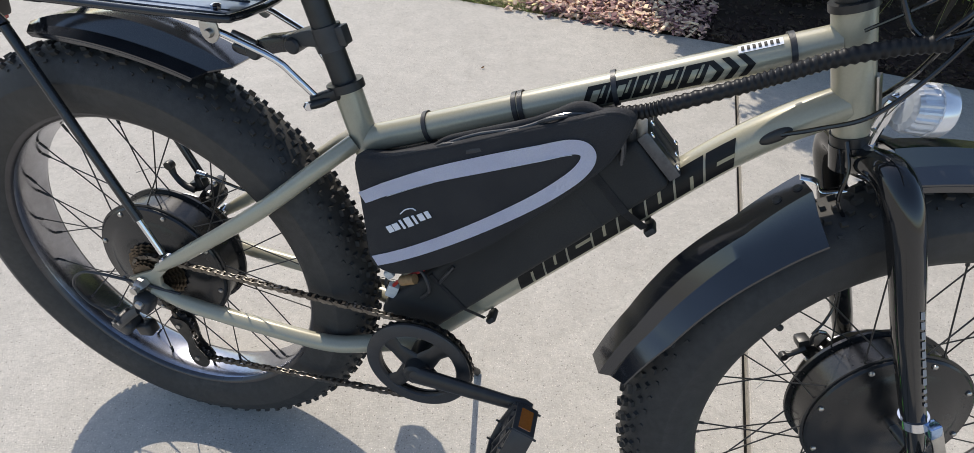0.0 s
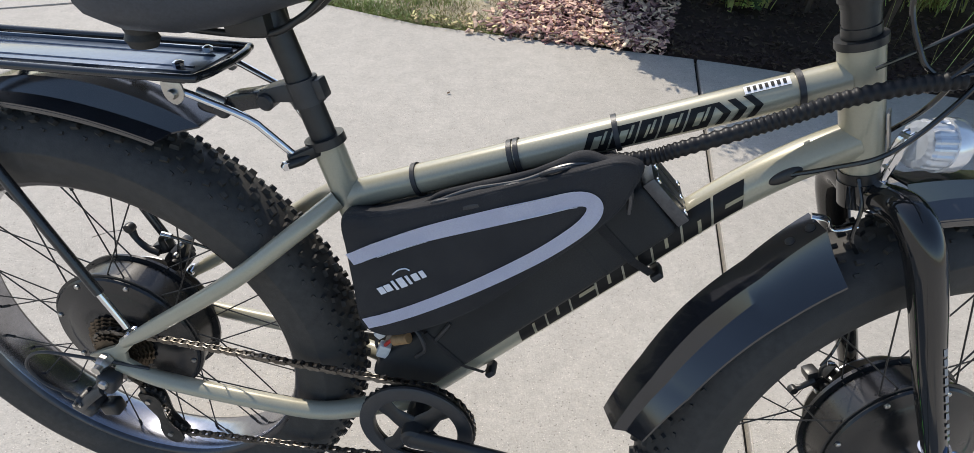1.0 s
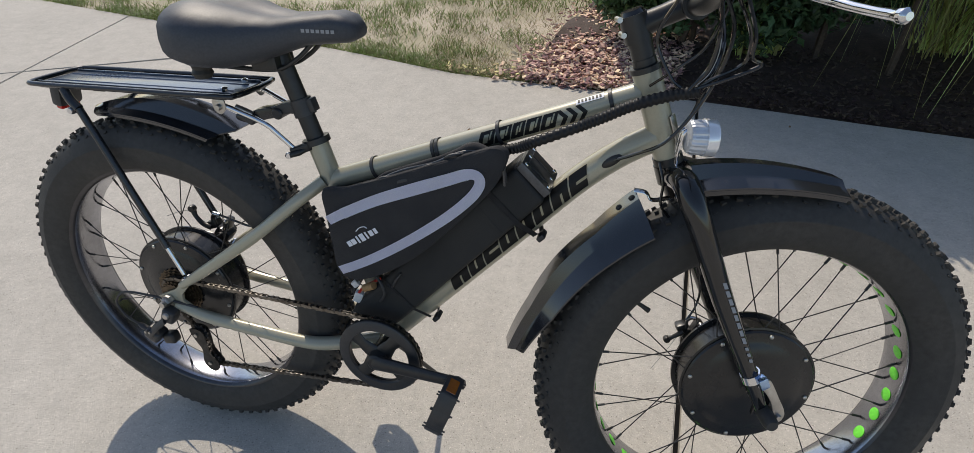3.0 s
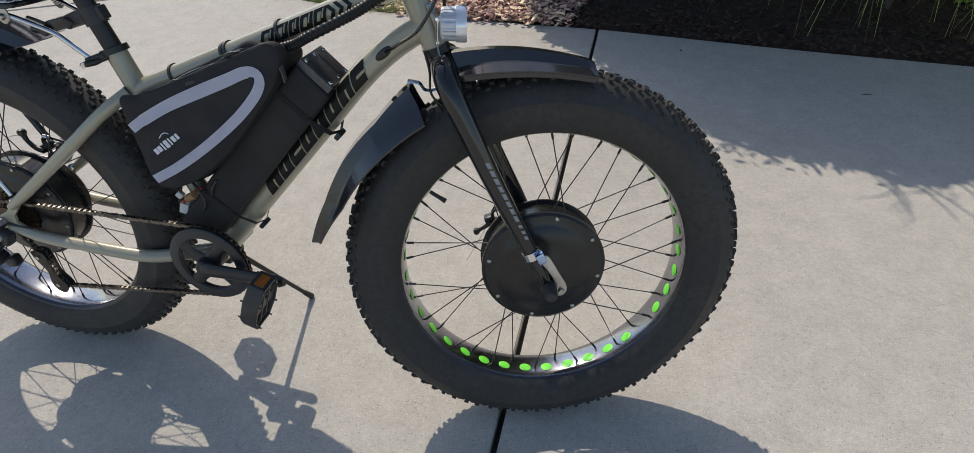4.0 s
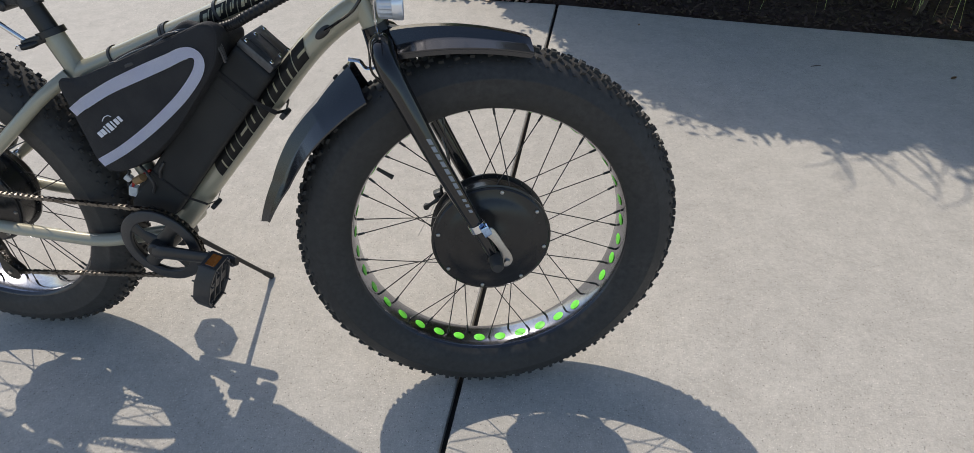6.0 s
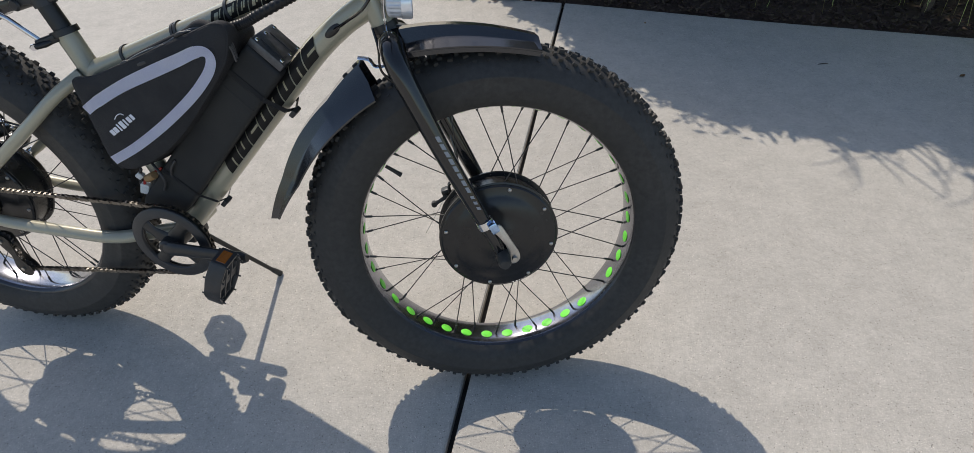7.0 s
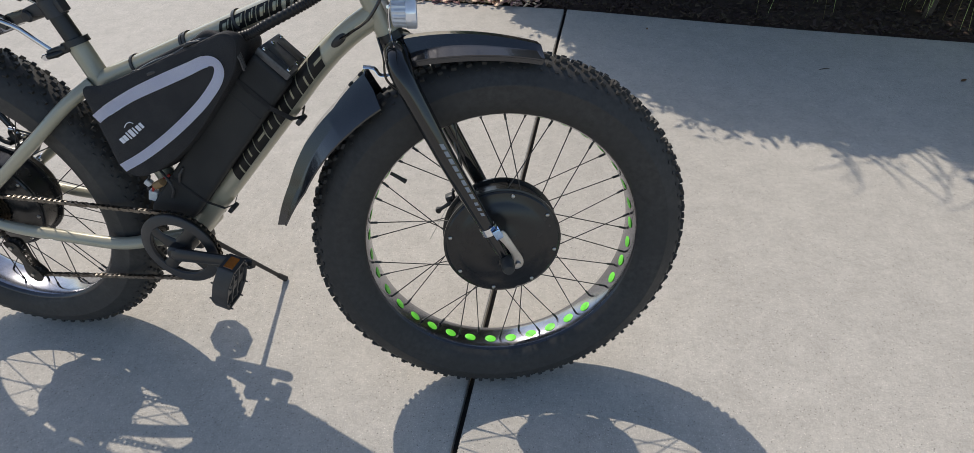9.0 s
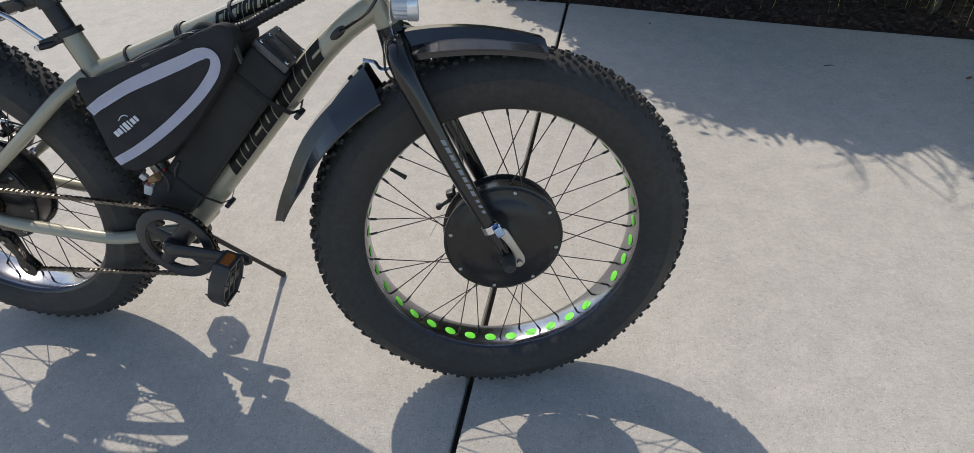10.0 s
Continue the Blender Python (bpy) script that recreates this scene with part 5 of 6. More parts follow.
    upper += [(0.020, -0.066, 0.300), (0.028, -0.068, 0.285), (0.044, -0.070, 0.262), (0.052, -0.070, 0.24), (0.050, -0.069, 0.215), (0.058, -0.068, 0.196), (0.072, -0.068, 0.190)]
    upper.append((0.479, -0.079, 0.2385))
    part("chain", link_chain(upper), CHAIN, bike, "oily steel bicycle chain")
    # derailleur
    der = part("derailleur", block((0.030, 0.026, 0.034), pose(0.004, -0.098, 0.336, 0, 22, 0), 0.008, 3), PLASTIC, bike, "black rear derailleur with a looped cable")
    part("hanger_bolt", lathe([(0, -0.116), (0.006, -0.116), (0.0075, -0.113), (0.0075, -0.106), (0, -0.106)], 12, centre=(0.006, 0, 0.342)), STEEL, der)
    for y in (-0.112, -0.090):
        part("link_plate", tube(spline([(-0.002, y, 0.328), (-0.028, y - 0.004, 0.306), (-0.050, y - 0.004, 0.280)], 5), [0.008, 0.0095, 0.008], 10, flat=0.45), PLASTIC, der)
    part("derailleur_knuckle", block((0.036, 0.034, 0.030), pose(-0.046, -0.102, 0.280, 0, 35, 0), 0.009, 3), PLASTIC, der)
    part("derailleur_knuckle", block((0.030, 0.024, 0.026), pose(-0.016, -0.094, 0.268, 0, -12, 0), 0.007, 3), SATIN, der)
    part("adjuster", tube([(-0.062, -0.104, 0.286), (-0.076, -0.104, 0.292), (-0.084, -0.104, 0.296)], [0.006, 0.0065, 0.004], 10), PLASTIC, der)
    for k in (0, 1):
        part("limit_screw", tube([(-0.052 + 0.010 * k, -0.119, 0.294), (-0.052 + 0.010 * k, -0.123, 0.294)], 0.003, 8), STEEL, der)
    for x, z, r in ((0.036, 0.272, 0.020), (0.054, 0.196, 0.018)):
        pts = [((r + (0.0015 if k % 4 < 2 else -0.003)) * math.cos(2 * math.pi * k / 44) + x, (r + (0.0015 if k % 4 < 2 else -0.003)) * math.sin(2 * math.pi * k / 44) + z) for k in range(44)]
        part("jockey_wheel", slab(pts, -0.0715, -0.0665), PLASTIC, der)
        part("jockey_bolt", lathe([(0, -0.083), (0.0045, -0.083), (0.0045, -0.060), (0, -0.060)], 8, centre=(x, 0, z)), STEEL, der)
    for y in (-0.079, -0.060):
        part("cage_plate", slab(blended([(0.022, 0.286), (0.050, 0.286), (0.056, 0.262), (0.058, 0.228), (0.076, 0.196), (0.066, 0.176), (0.046, 0.178), (0.038, 0.200), (0.042, 0.232), (0.030, 0.258)], n=4), y - 0.001, y + 0.001, 0), CAGE, der, "dark worn steel cage plate")
    part("shift_cable", tube(spline([(-0.084, -0.104, 0.296), (-0.112, -0.104, 0.312), (-0.128, -0.102, 0.345), (-0.100, -0.098, 0.374), (-0.03, -0.092, 0.372), (0.06, -0.078, 0.352)], 8), 0.0026, 8), PLASTIC, der)
    # right axle nut and strut bolt
    part("axle_nut", lathe([(0, -0.102), (0.008, -0.102), (0.011, -0.096), (0.011, -0.083), (0, -0.083)], 6, centre=(0, 0, 0.367)), STEEL, bike)
    # calipers on the left side
    for c, m in ((Vector((0.030, 0.068, 0.470)), Matrix()), (FRONT + Vector((-0.098, 0.062, 0.056)), STEER)):
        rear = c.x < 0.5
        at = m @ Matrix.Translation(c) @ Matrix.Diagonal((1, 1, 1, 1) if rear else (0.8, 0.8, 0.8, 1))
        bm = bmesh.new()
        block((0.036, 0.032, 0.030), pose(0.016, 0, -0.014, 0, 38, 0), 0.008, 2, bm)
        block((0.024, 0.026, 0.020), pose(-0.006, 0, 0.006, 0, -20, 0), 0.006, 2, bm)
        block((0.016, 0.022, 0.034), pose(0.030, 0, 0.010, 0, 22, 0), 0.005, 2, bm)
        rod((0.018, -0.024, -0.014), (0.018, 0.024, -0.014), 0.010, 12, bm)
        cal = part("brake_caliper", moved(bm, at), SATIN, bike, "black mechanical disc brake caliper")
        part("caliper_arm", moved(tube(spline([(-0.046, -0.012, 0.040), (-0.040, -0.014, 0.024), (-0.026, -0.014, 0.008), (-0.006, -0.014, 0.002)] if rear else [(-0.034, -0.012, -0.022), (-0.026, -0.014, -0.016), (-0.014, -0.014, -0.008), (-0.004, -0.014, 0.0)], 5), [0.0068, 0.0048, 0.0056, 0.0070], 10, flat=0.7), at), SATIN, cal)
        part("caliper_arm", moved(tube(spline([(0.004, -0.012, 0.010), (0.002, -0.012, 0.028), (0.012, -0.012, 0.038)], 5), [0.0055, 0.0045, 0.0050], 10, flat=0.7), at), SATIN, cal)
        part("arm_head", moved(lathe([(0, -0.006), (0.0075, -0.006), (0.0085, 0.0), (0.0075, 0.006), (0, 0.006)], 14), at @ Matrix.Translation((-0.047, -0.012, 0.042) if rear else (-0.038, -0.012, -0.024))), SATIN, cal)
        for p in ((0.024, -0.018, 0.004), (0.006, -0.018, -0.024), (0.034, -0.014, 0.022)):
            part("caliper_bolt", moved(lathe([(0, -0.005), (0.0036, -0.005), (0.0046, -0.002), (0.0046, 0.003), (0, 0.003)], 10), at @ Matrix.Translation(p)), STEEL, cal)
        part("barrel_adjuster", moved(tube([(0.006, -0.012, 0.038), (0.022, -0.012, 0.036)], [0.0052, 0.0044], 10), at), CHROME, cal)
        line = [(0.022, -0.012, 0.036), (0.050, -0.008, 0.026), (0.085, 0.0, 0.012), (0.120, 0.004, 0.020)] if rear else [(0.0, -0.010, 0.030), (0.016, -0.006, 0.062), (0.022, 0.0, 0.105), (0.006, 0.008, 0.170)]
        part("brake_cable", moved(tube(spline(line, 6), 0.0026, 8), at), GLOSS, cal)
        wire = [(-0.044, -0.012, 0.036), (-0.080, -0.012, 0.030), (-0.125, -0.010, 0.010)] if rear else [(-0.010, -0.012, -0.005), (-0.030, -0.014, -0.045), (-0.064, -0.014, -0.110)]
        part("cable_end", moved(tube(spline(wire, 6), 0.0008, 6), at), STEEL, cal, "thin bare cable end")
    # kickstand on the left side
    ks = part("kickstand", tube(spline([(0.440, 0.042, 0.262), (0.449, 0.057, 0.236), (0.488, 0.123, 0.124), (0.520, 0.178, 0.031)], 5), [0.009, 0.0065, 0.0056, 0.0056], 12), SATIN, bike, "black metal kickstand")
    part("stand_foot", tube([(0.517, 0.172, 0.041), (0.5255, 0.188, 0.0160)], [0.0072, 0.0085], 12), RUBBER, ks)
    part("stand_bracket", block((0.05, 0.06, 0.03), pose(0.438, 0.024, 0.276, 0, 0, 0), 0.005), SATIN, ks)


def build_rack():
    z0 = 0.806
    lift = lambda x: z0 + (x + 0.2) * 0.035
    rack = part("rear_rack", tube(spline([(0.245, 0, lift(0.245)), (0.238, -0.052, lift(0.238)), (0.21, -0.064, lift(0.21)), (0.0, -0.064, lift(0)), (-0.175, -0.064, lift(-0.175)), (-0.205, -0.05, lift(-0.2)), (-0.208, 0, lift(-0.2)),
                                         (-0.205, 0.05, lift(-0.2)), (-0.175, 0.064, lift(-0.175)), (0.0, 0.064, lift(0)), (0.21, 0.064, lift(0.21)), (0.238, 0.052, lift(0.238)), (0.245, 0, lift(0.245))], 6), 0.0048, 10, caps=False), RACK, bike, "black aluminium rear rack frame")
    tilt = Matrix.Translation((0.012, 0, lift(0.012) - 0.004)) @ Matrix.Rotation(radians(-2), 4, "Y")
    tray = part("rack_tray", moved(block((0.420, 0.090, 0.004), None, 0.0012), tilt), TRAY, rack, "flat black metal tray, tinted blue for the sky's reflection")
    for y in (-0.0445, 0.0445):
        part("tray_lip", moved(block((0.420, 0.003, 0.007), Matrix.Translation((0, y, 0.0025)), 0.001), tilt), TRAY, rack)
    for y in (-0.022, 0.022):
        part("tray_crease", moved(tube([(-0.20, y, 0.0018), (0.20, y, 0.0018)], 0.0018, 6), tilt), TRAY, rack)
    for x in (-0.17, -0.05, 0.08, 0.20):
        for s in (-1, 1):
            part("tray_tab", moved(block((0.026, 0.022, 0.004), Matrix.Translation((x, s * 0.053, 0)), 0.001), tilt), RACK, rack)
    for x in (0.208,):
        for s in (-1, 1):
            part("tray_bolt", moved(lathe([(0, 0.0), (0.0065, 0.0), (0.0065, 0.006), (0.003, 0.008), (0, 0.008)], 8), tilt @ Matrix.Translation((x - 0.02, 0.030 * s, 0.004)) @ pose(0, 0, 0, 90, 0, 0)), CHROME, rack)
    for s in (-1, 1):
        a, b = Vector((-0.093, 0.068 * s, 0.770)), Vector((0.053, 0.077 * s, 0.424))
        part("strut", tube([a.lerp(b, t) for t in (0, 0.80)], 0.0072, 12), RACK, rack, "black strut sleeve")
        part("strut_rod", tube([a.lerp(b, t) for t in (0.78, 0.97)], 0.0052, 12), CHROME, rack, "chrome strut rod")
        part("strut_bolt", lathe([(0, -0.010), (0.006, -0.010), (0.0075, -0.006), (0.0075, 0.008), (0, 0.008)], 12, centre=b), CHROME, rack)
        part("strut_clip", tube(spline([(-0.118, 0.064 * s, 0.804), (-0.108, 0.067 * s, 0.786), (-0.093, 0.068 * s, 0.770)], 5), 0.0085, 12), RACK, rack)
        part("clip_bolt", lathe([(0, -0.008), (0.0055, -0.008), (0.007, -0.004), (0.007, 0.006), (0, 0.006)], 12, centre=(-0.106, 0.070 * s, 0.766)), CHROME, rack)
        part("stay_rod", tube([(0.200, 0.056 * s, 0.806), (0.225, 0.055 * s, 0.799), (0.268, 0.050 * s, 0.782), (0.280, 0.047 * s, 0.775), (0.288, 0.044 * s, 0.768), (0.308, 0.037 * s, 0.744), (0.322, 0.031 * s, 0.726)], 0.0045, 12), CHROME, rack, "bent chrome stay rod")
        part("stay_plate", slab(blended([(0.196, 0.816), (0.216, 0.816), (0.219, 0.800), (0.208, 0.788), (0.196, 0.796)], n=3), 0.060 * s - 0.0012, 0.060 * s + 0.0012, 0.0004), STEEL, rack)
        part("stay_bolt", lathe([(0, -0.007), (0.0042, -0.007), (0.0056, -0.004), (0.0056, 0.007), (0, 0.007)], 14, centre=(0.207, 0.060 * s, 0.801)), STEEL, rack)
    # jointed bracket from the seatpost to the rack
    part("post_clamp", slab(blended([(0.200, 0.773), (0.222, 0.770), (0.236, 0.783), (0.262, 0.790), (0.290, 0.796), (0.292, 0.778), (0.262, 0.769), (0.240, 0.760), (0.226, 0.757), (0.200, 0.762)], n=3), -0.013, 0.013, 0.003), RACK, rack, "jointed black rack bracket on the seatpost")
    part("clamp_arm", slab(blended([(0.278, 0.792), (0.290, 0.799), (0.318, 0.808), (0.330, 0.800), (0.326, 0.788), (0.300, 0.784), (0.286, 0.777), (0.277, 0.782)], n=3), -0.0165, 0.0165, 0.0025), PLASTIC, rack)
    for x, z in ((0.288, 0.784), (0.232, 0.768)):
        part("pivot", lathe([(0, -0.022), (0.008, -0.022), (0.0105, -0.019), (0.0105, 0.019), (0.008, 0.022), (0, 0.022)], 18, centre=(x, 0, z)), PLASTIC, rack)
    part("clamp_hook", tube(spline([(0.205, -0.016, 0.789), (0.222, -0.017, 0.785), (0.238, -0.017, 0.779)], 5), 0.0042, 10, flat=0.5), STEEL, rack, "bent steel tab")
    part("clamp_collar", ring_band((0.330, 0, 0.796), Vector(ST[1]) - Vector(ST[0]), 0.0150, 0.0198, 0.030), PLASTIC, rack)
    part("collar_ear", block((0.014, 0.020, 0.024), pose(0.349, 0, 0.802, 0, -17, 0), 0.003), PLASTIC, rack)
    tail = part("tail_light", block((0.024, 0.052, 0.052), pose(-0.194, 0, 0.776, 0, 10, 0), 0.007), PLASTIC, rack, "black rear light housing")
    part("tail_lens", block((0.014, 0.044, 0.010), pose(-0.198, 0, 0.749, 0, 10, 0), 0.004), RED, tail, "red lens")


build_frame()
build_wheel("rear_wheel", "black rear wheel with hub motor", Matrix.Translation(REAR), 104.5, False)
build_wheel("front_wheel", "black front wheel with lime rim tape", STEER @ Matrix.Translation(FRONT) @ pose(0, 0, 0, -0.31), 99.5, True)
build_fork()
build_bars()
build_guards()
build_light()
build_drive()
build_rack()


# ---- things carried in the frame ----
def build_battery():
    u = Vector((0.680, 0, 0.733))
    v = Vector((-0.733, 0, 0.680))
    o = Vector((0.4955, 0, 0.3535))
    root = thing("battery_pack", "black sleeved battery pack strapped to the down tube", "battery", BIKE)
    root["stretch"] = 1
    at = lambda a, b: ((o + u * a + v * b).x, (o + u * a + v * b).z)
    part("body", slab([at(0.018, 0.011), at(0.450, 0.016), at(0.453, 0.092), at(0.20, 0.098), at(-0.020, 0.098), at(-0.046, 0.090), at(-0.050, 0.075)], -0.044, 0.044, 0.012, 4), SLEEVE, root)
    part("sleeve_hem", slab([at(0.345, 0.0195), at(0.351, 0.0195), at(0.354, 0.0952), at(0.348, 0.0955)], -0.0447, 0.0447, 0.002, 2), SLEEVE, root)
    turn = Matrix.Rotation(math.atan2(-u.z, u.x), 4, "Y")
    base = Matrix.Translation(o + u * 0.460 + v * 0.056) @ turn
    part("lock_plate", moved(block((0.016, 0.082, 0.070), None, 0.003), base), PLATE, root, "grey metal lock plate with screws")
    for y in (-0.018, 0.018):
        part("plate_slot", moved(block((0.004, 0.016, 0.048), Matrix.Translation((0.0075, y, 0)), 0.001), base), PLASTIC, root)
    for y in (-0.034, 0.0, 0.034):
        for z in (-0.026, 0.026):
            part("plate_screw", moved(block((0.004, 0.007, 0.007), Matrix.Translation((0.0085, y, z)), 0.002), base), CHROME, root)
    for a in (0.385, 0.085):
        bm = bmesh.new()
        rows = []
        for b, y in ((0.094, -0.0455), (0.099, 0.0), (0.094, 0.0455), (0.018, 0.0455), (-0.024, 0.026), (-0.033, 0.0), (-0.024, -0.026), (0.018, -0.0455)):
            q = o + u * a + v * b + Vector((0, y, 0))
            rows.append([bm.verts.new(q + u * s * (0.0055 if a > 0.2 else 0.0035) + d) for s in (-1, 1) for d in (Vector(), )])
        for k in range(8):
            p, q = rows[k], rows[(k + 1) % 8]
            bm.faces.new((p[0], p[1], q[1], q[0]))
        bmesh.ops.solidify(bm, geom=bm.faces[:], thickness=0.0014)
        strap = part("strap", bm, STRAP, root, "black webbing strap", smooth=False)
        part("strap_buckle", moved(block((0.016, 0.026, 0.010), None, 0.003), Matrix.Translation(o + u * a + v * -0.036 + Vector((0, -0.010, 0))) @ turn), PLASTIC, root)


def build_bag():
    root = thing("frame_bag", "black nylon triangular frame bag with reflective stripe", "bag", BIKE)
    line = blended([(0.390, 0.688), (0.391, 0.64), (0.396, 0.58), (0.400, 0.530), (0.411, 0.511), (0.445, 0.507), (0.512, 0.541), (0.576, 0.592), (0.640, 0.660), (0.702, 0.734), (0.720, 0.774), (0.723, 0.798), (0.702, 0.804), (0.655, 0.786),
                    (0.60, 0.764), (0.543, 0.740), (0.485, 0.717), (0.43, 0.696)], n=5)
    cx, cz = 0.54, 0.65
    bm = bmesh.new()
    rows = []
    for y, k, low in ((-0.0735, 0.945, 0), (-0.072, 0.975, 0), (-0.064, 0.998, 0), (-0.045, 1.0, 0.008), (0.0, 0.99, 0.026), (0.035, 0.985, 0.03), (0.052, 0.95, 0.03), (0.055, 0.90, 0.03)):
        rows.append([bm.verts.new((cx - low * 0.6 + (x - cx) * k, y + 0.0015 * noise.noise((x * 30, z * 30, y * 40)), cz - low + (z - cz) * k)) for x, z in line])
    n = len(line)
    for p, q in zip(rows, rows[1:]):
        for k in range(n):
            bm.faces.new((p[k], p[(k + 1) % n], q[(k + 1) % n], q[k]))
    for ring in (rows[0], rows[-1]):
        inner = [bm.verts.new((cx + (v.co.x - cx) * 0.5, v.co.y * 1.03, cz + (v.co.z - cz) * 0.5)) for v in ring]
        for k in range(n):
            bm.faces.new((ring[k], ring[(k + 1) % n], inner[(k + 1) % n], inner[k]))
        bm.faces.new(inner)
    part("body", bm, FABRIC, root, sharp=60)
    # stripe: a bent ribbon on the face
    mid = spline([(0.398, 0, 0.631), (0.43, 0, 0.651), (0.492, 0, 0.684), (0.561, 0, 0.714), (0.62, 0, 0.7385), (0.652, 0, 0.7525), (0.670, 0, 0.7555), (0.6795, 0, 0.748), (0.677, 0, 0.732), (0.660, 0, 0.708), (0.619, 0, 0.668), (0.55, 0, 0.6135), (0.477, 0, 0.564), (0.411, 0, 0.527)], 8)
    bm = bmesh.new()
    prev = None
    for i, q in enumerate(mid):
        d = (mid[min(i + 1, len(mid) - 1)] - mid[max(i - 1, 0)]).normalized()
        nrm = Vector((-d.z, 0, d.x))
        u = i / (len(mid) - 1)
        w = 0.0089 + 0.0020 * math.exp(-((u - 0.24) / 0.12) ** 2)
        edge = min(1.0, min(i, len(mid) - 1 - i) / 3)
        y = -0.0772 + 0.0022 * (1 - edge)
        cur = [bm.verts.new(Vector(((q + nrm * w * s).x, y, (q + nrm * w * s).z))) for s in (1, 0, -1)]
        if prev:
            bm.faces.new((prev[0], prev[1], cur[1], cur[0]))
            bm.faces.new((prev[1], prev[2], cur[2], cur[1]))
        prev = cur
    bmesh.ops.solidify(bm, geom=bm.faces[:], thickness=0.001)
    part("reflective_stripe", bm, SILVER_TAPE, root, "pale lilac reflective stripe")
    rng = random.Random(3)
    for i in range(len(mid) - 1):
        a, b = mid[i], mid[i + 1]
        if a.z > 0.64 and (0.58 < a.x < 0.655 and a.z > 0.7 or 0.43 < a.x < 0.492):
            d = (b - a).normalized()
            nrm = Vector((-d.z, 0, d.x))
            for s in (-0.0095, 0.0095):
                for k in range(2):
                    q = a.lerp(b, 0.25 + 0.5 * k) + nrm * s
                    part("stitch", rod((q - d * 0.0016).to_tuple()[:1] + (-0.0783, (q - d * 0.0016).z), (q + d * 0.0016).to_tuple()[:1] + (-0.0783, (q + d * 0.0016).z), 0.0005, 5), WHITE_PRINT, root)
    # twin zip piping along the top, wavy gusset folds above and below
    zp = [(0.415, 0.684), (0.45, 0.695), (0.48, 0.705), (0.505, 0.722), (0.545, 0.742), (0.60, 0.763), (0.635, 0.781), (0.665, 0.789), (0.695, 0.787), (0.714, 0.770), (0.718, 0.745)]
    for name, dz, y0, r, mat in (("zip_piping", 0.0, -0.0615, 0.0024, PIPING), ("zip_piping", -0.0085, -0.0665, 0.0022, PIPING), ("zipper", -0.0042, -0.0625, 0.0034, PLASTIC)):
        part(name, tube(spline([(x, y0 + 0.003 * math.sin(k * 2.1), z + dz) for k, (x, z) in enumerate(zp)], 8), r, 8), mat, root, "black zipper" if name == "zipper" else "")
    for k in range(7):
        x = 0.425 + 0.041 * k
        z = float(np.interp(x, [q[0] for q in zp], [q[1] for q in zp]))
        part("gusset_fold", tube(spline([(x - 0.020, -0.060, z - 0.012), (x, -0.0665 - 0.002 * (k % 2), z - 0.006 + 0.004 * (k % 3)), (x + 0.024, -0.060, z + 0.006)], 6), [0.0012, 0.0034, 0.001], 8), SHEEN, root)
    part("gusset_fold", tube(spline([(x, -0.055 + 0.004 * math.cos(k * 1.9), z + 0.001 + 0.003 * math.sin(k * 3)) for k, (x, z) in enumerate(zp[:-2])], 8), [0.002, 0.005, 0.0035, 0.0055, 0.0045, 0.0085, 0.008], 10), FABRIC, root)
    part("gusset_fold", tube(spline([(x, -0.066 + 0.002 * math.cos(k * 2.3), z - 0.017 + 0.003 * math.sin(k * 2.2)) for k, (x, z) in enumerate(zp[:-2])], 8), [0.002, 0.006, 0.004, 0.007, 0.005, 0.006, 0.002], 10), SHEEN, root)
    rim = [(x, -0.0705, z) for x, z in line]
    rim = [(cx + (x - cx) * 0.972, y, cz + (z - cz) * 0.972) for x, y, z in rim]
    part("edge_piping", tube(rim + rim[:1], 0.0019, 8, caps=False), FABRIC, root, "black edge piping")
    part("zip_pull", block((0.016, 0.003, 0.007), pose(0.455, -0.070, 0.690, 0, -24, 0), 0.001), PLASTIC, root)
    part("zip_pull", tube([(0.452, -0.070, 0.692), (0.440, -0.071, 0.680), (0.436, -0.072, 0.668)], 0.0018, 6), PIPING, root)
    for k, (w, h) in enumerate(((0.0105, 0.011), (0.0115, 0.011), (0.005, 0.015), (0.0115, 0.015), (0.005, 0.014), (0.0105, 0.011), (0.008, 0.011))):
        x = 0.437 + k * 0.0088
        z = 0.590 + (x - 0.437) * 0.66
        part("print_block", block((w * 0.85, 0.001, h), pose(x, -0.0768, z, 0, -33, 0), 0.0004, 1), WHITE_PRINT, root, "white printed block")
    part("print_arc", tube(spline([(0.452, -0.0768, 0.618), (0.459, -0.0768, 0.626), (0.468, -0.0768, 0.630), (0.474, -0.0768, 0.628)], 5), 0.0009, 6), WHITE_PRINT, root)
    return root


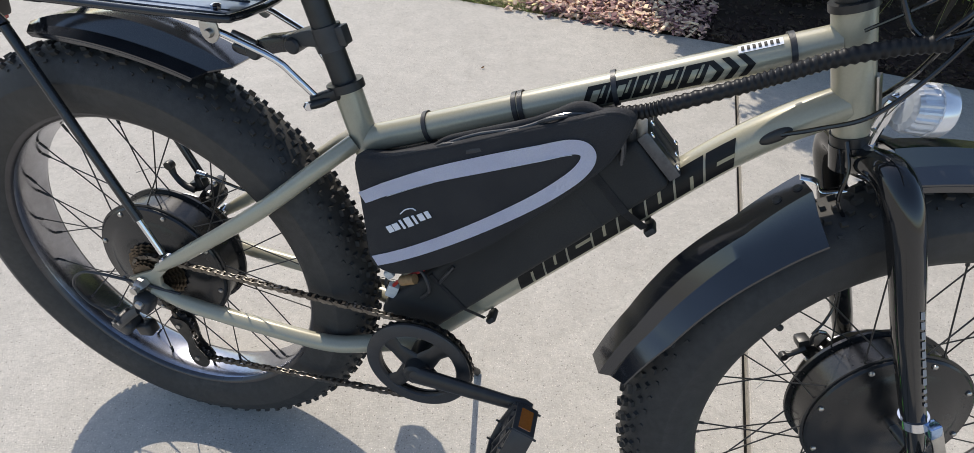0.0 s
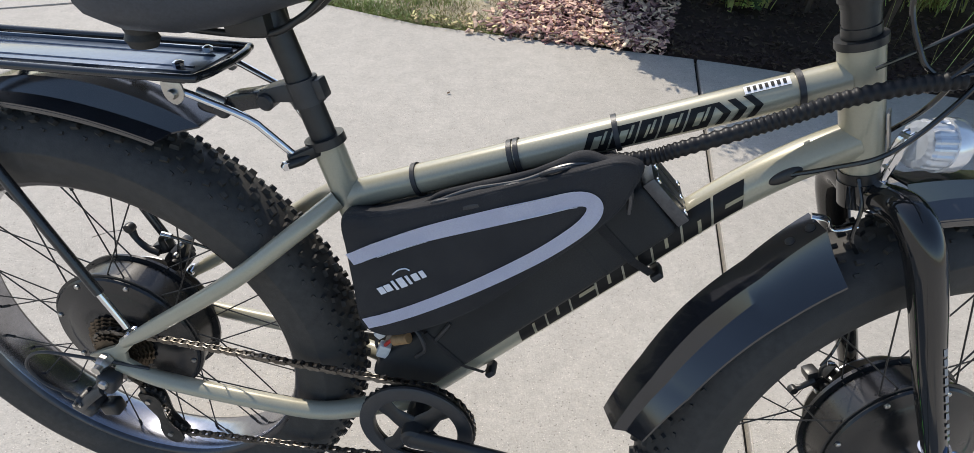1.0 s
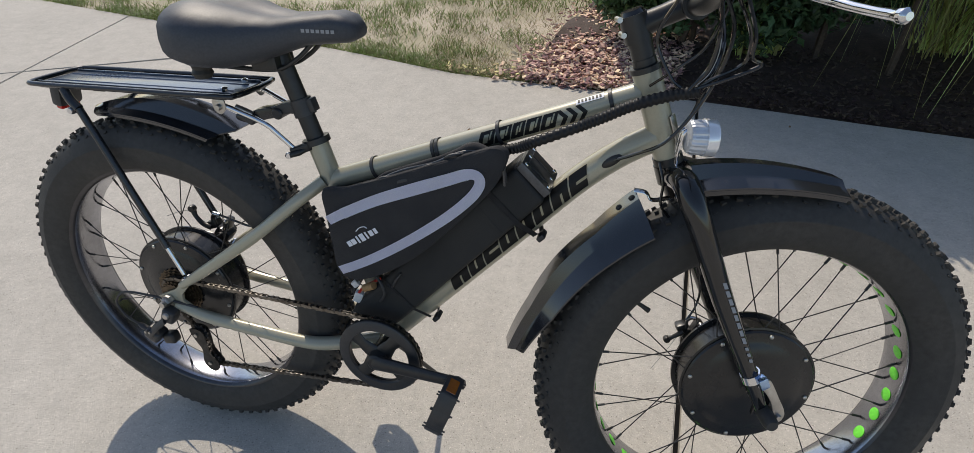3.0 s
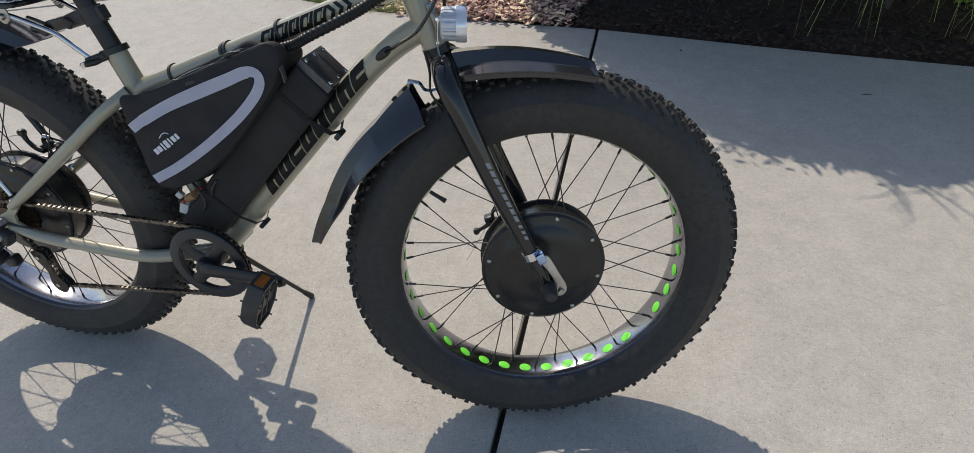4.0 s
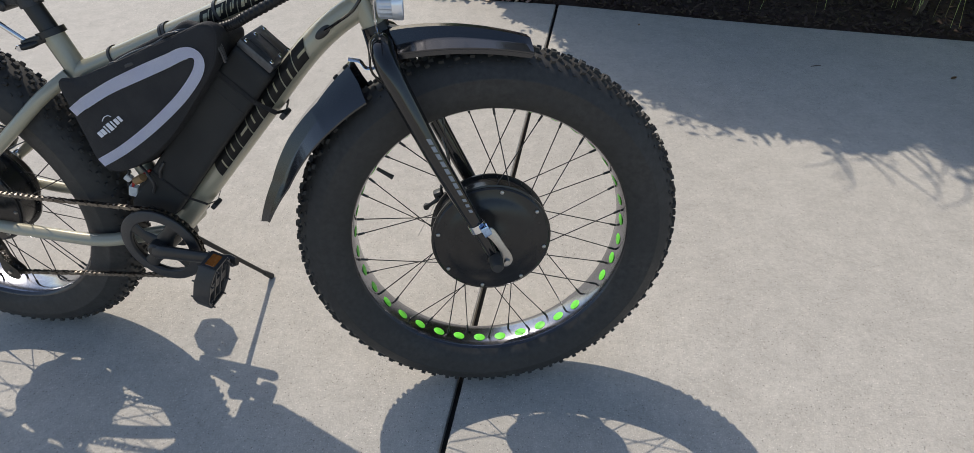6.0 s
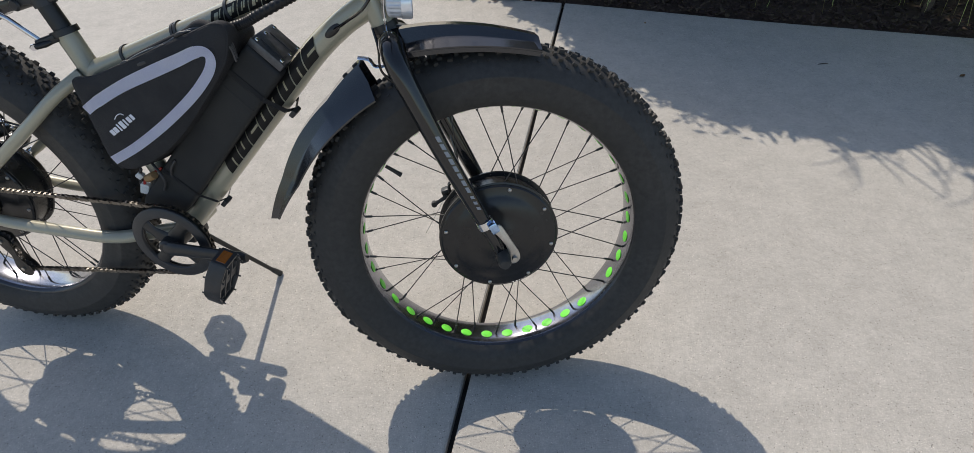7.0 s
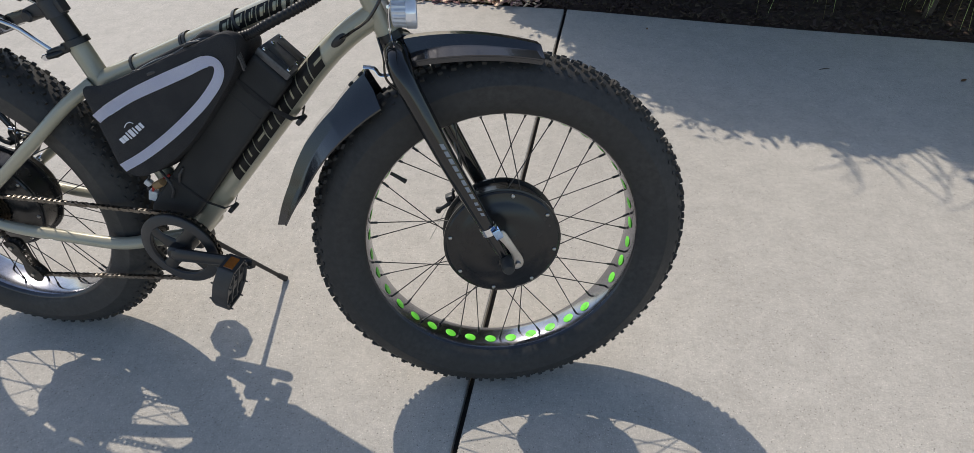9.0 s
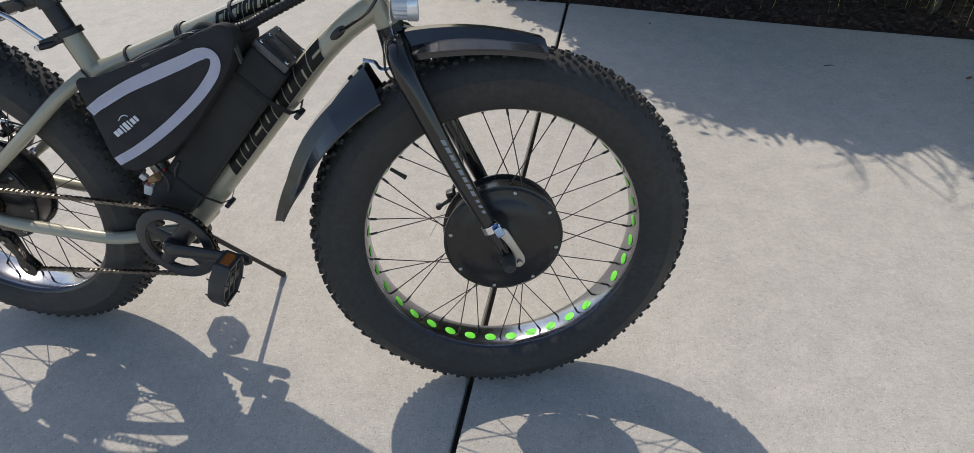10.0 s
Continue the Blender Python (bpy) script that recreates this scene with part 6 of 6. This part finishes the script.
def build_wires():
    """Wiring with plugs between bag and battery."""
    root = thing("motor_wiring", "bundle of motor wires with white plugs below the bag", "wiring", BIKE)
    root["stretch"] = 1
    part("plug", block((0.018, 0.014, 0.024), pose(0.418, -0.035, 0.425, 0, 20, 10), 0.003), WHITE_PLUG, root, "white wire plug")
    part("plug", block((0.014, 0.012, 0.014), pose(0.412, -0.03, 0.452, 0, 50, 10), 0.003), WHITE_PLUG, root, "white wire plug")
    part("wire_sleeve", tube([(0.436, -0.04, 0.452), (0.460, -0.045, 0.466)], 0.008, 10), TAN_CORD, root, "tan wire sleeve")
    for pts, mt in (([(0.412, -0.03, 0.405), (0.418, -0.036, 0.43), (0.436, -0.04, 0.455), (0.47, -0.03, 0.475)], RED_WIRE), ([(0.47, -0.045, 0.43), (0.485, -0.052, 0.455), (0.478, -0.05, 0.478), (0.46, -0.04, 0.49)], PLASTIC),
                    ([(0.415, -0.02, 0.39), (0.405, -0.03, 0.43), (0.42, -0.03, 0.47)], PLASTIC), ([(0.50, -0.045, 0.47), (0.51, -0.05, 0.49), (0.52, -0.045, 0.505)], PLASTIC)):
        part("wire", tube(spline(pts, 6), 0.0028, 7), mt, root)
    return root


build_battery()
build_bag()
build_wires()


# ---- small things on the ground ----
def build_leaf(x, y, size, turn):
    bm = bmesh.new()
    rows = []
    for i in range(6):
        t = i / 5
        w = size * 0.35 * math.sin(math.pi * (0.08 + 0.9 * t))
        rows.append([bm.verts.new(((t - 0.5) * size, s * w, 0.003 + 0.25 * size * abs(s) * (0.4 + 0.6 * t) + 0.1 * size * t)) for s in (-1, -0.5, 0, 0.5, 1)])
    for p, q in zip(rows, rows[1:]):
        for k in range(4):
            bm.faces.new((p[k], p[k + 1], q[k + 1], q[k]))
    bmesh.ops.solidify(bm, geom=bm.faces[:], thickness=0.0006)
    thing("fallen_leaf", "small curled brown leaf on the concrete", "leaf", pose(x, y, 0.0, 0, 0, turn), data=link_mesh("fallen_leaf", bm, DEAD_LEAF))


build_leaf(-0.085, 2.31, 0.015, 40)


def build_twig(x, y, length, turn):
    bm = tube([(-length / 2, 0, 0.002), (0, 0.001, 0.0028), (length / 2, -0.001, 0.002)], [0.0012, 0.0018, 0.001], 6)
    thing("twig", "thin dark twig lying on the concrete", "twig", pose(x, y, 0, 0, 0, turn), data=link_mesh("twig", bm, BARK))


build_twig(2.033, 1.99, 0.045, 8)
build_leaf(2.532, 1.856, 0.022, 10)
build_leaf(1.38, 2.42, 0.014, 70)
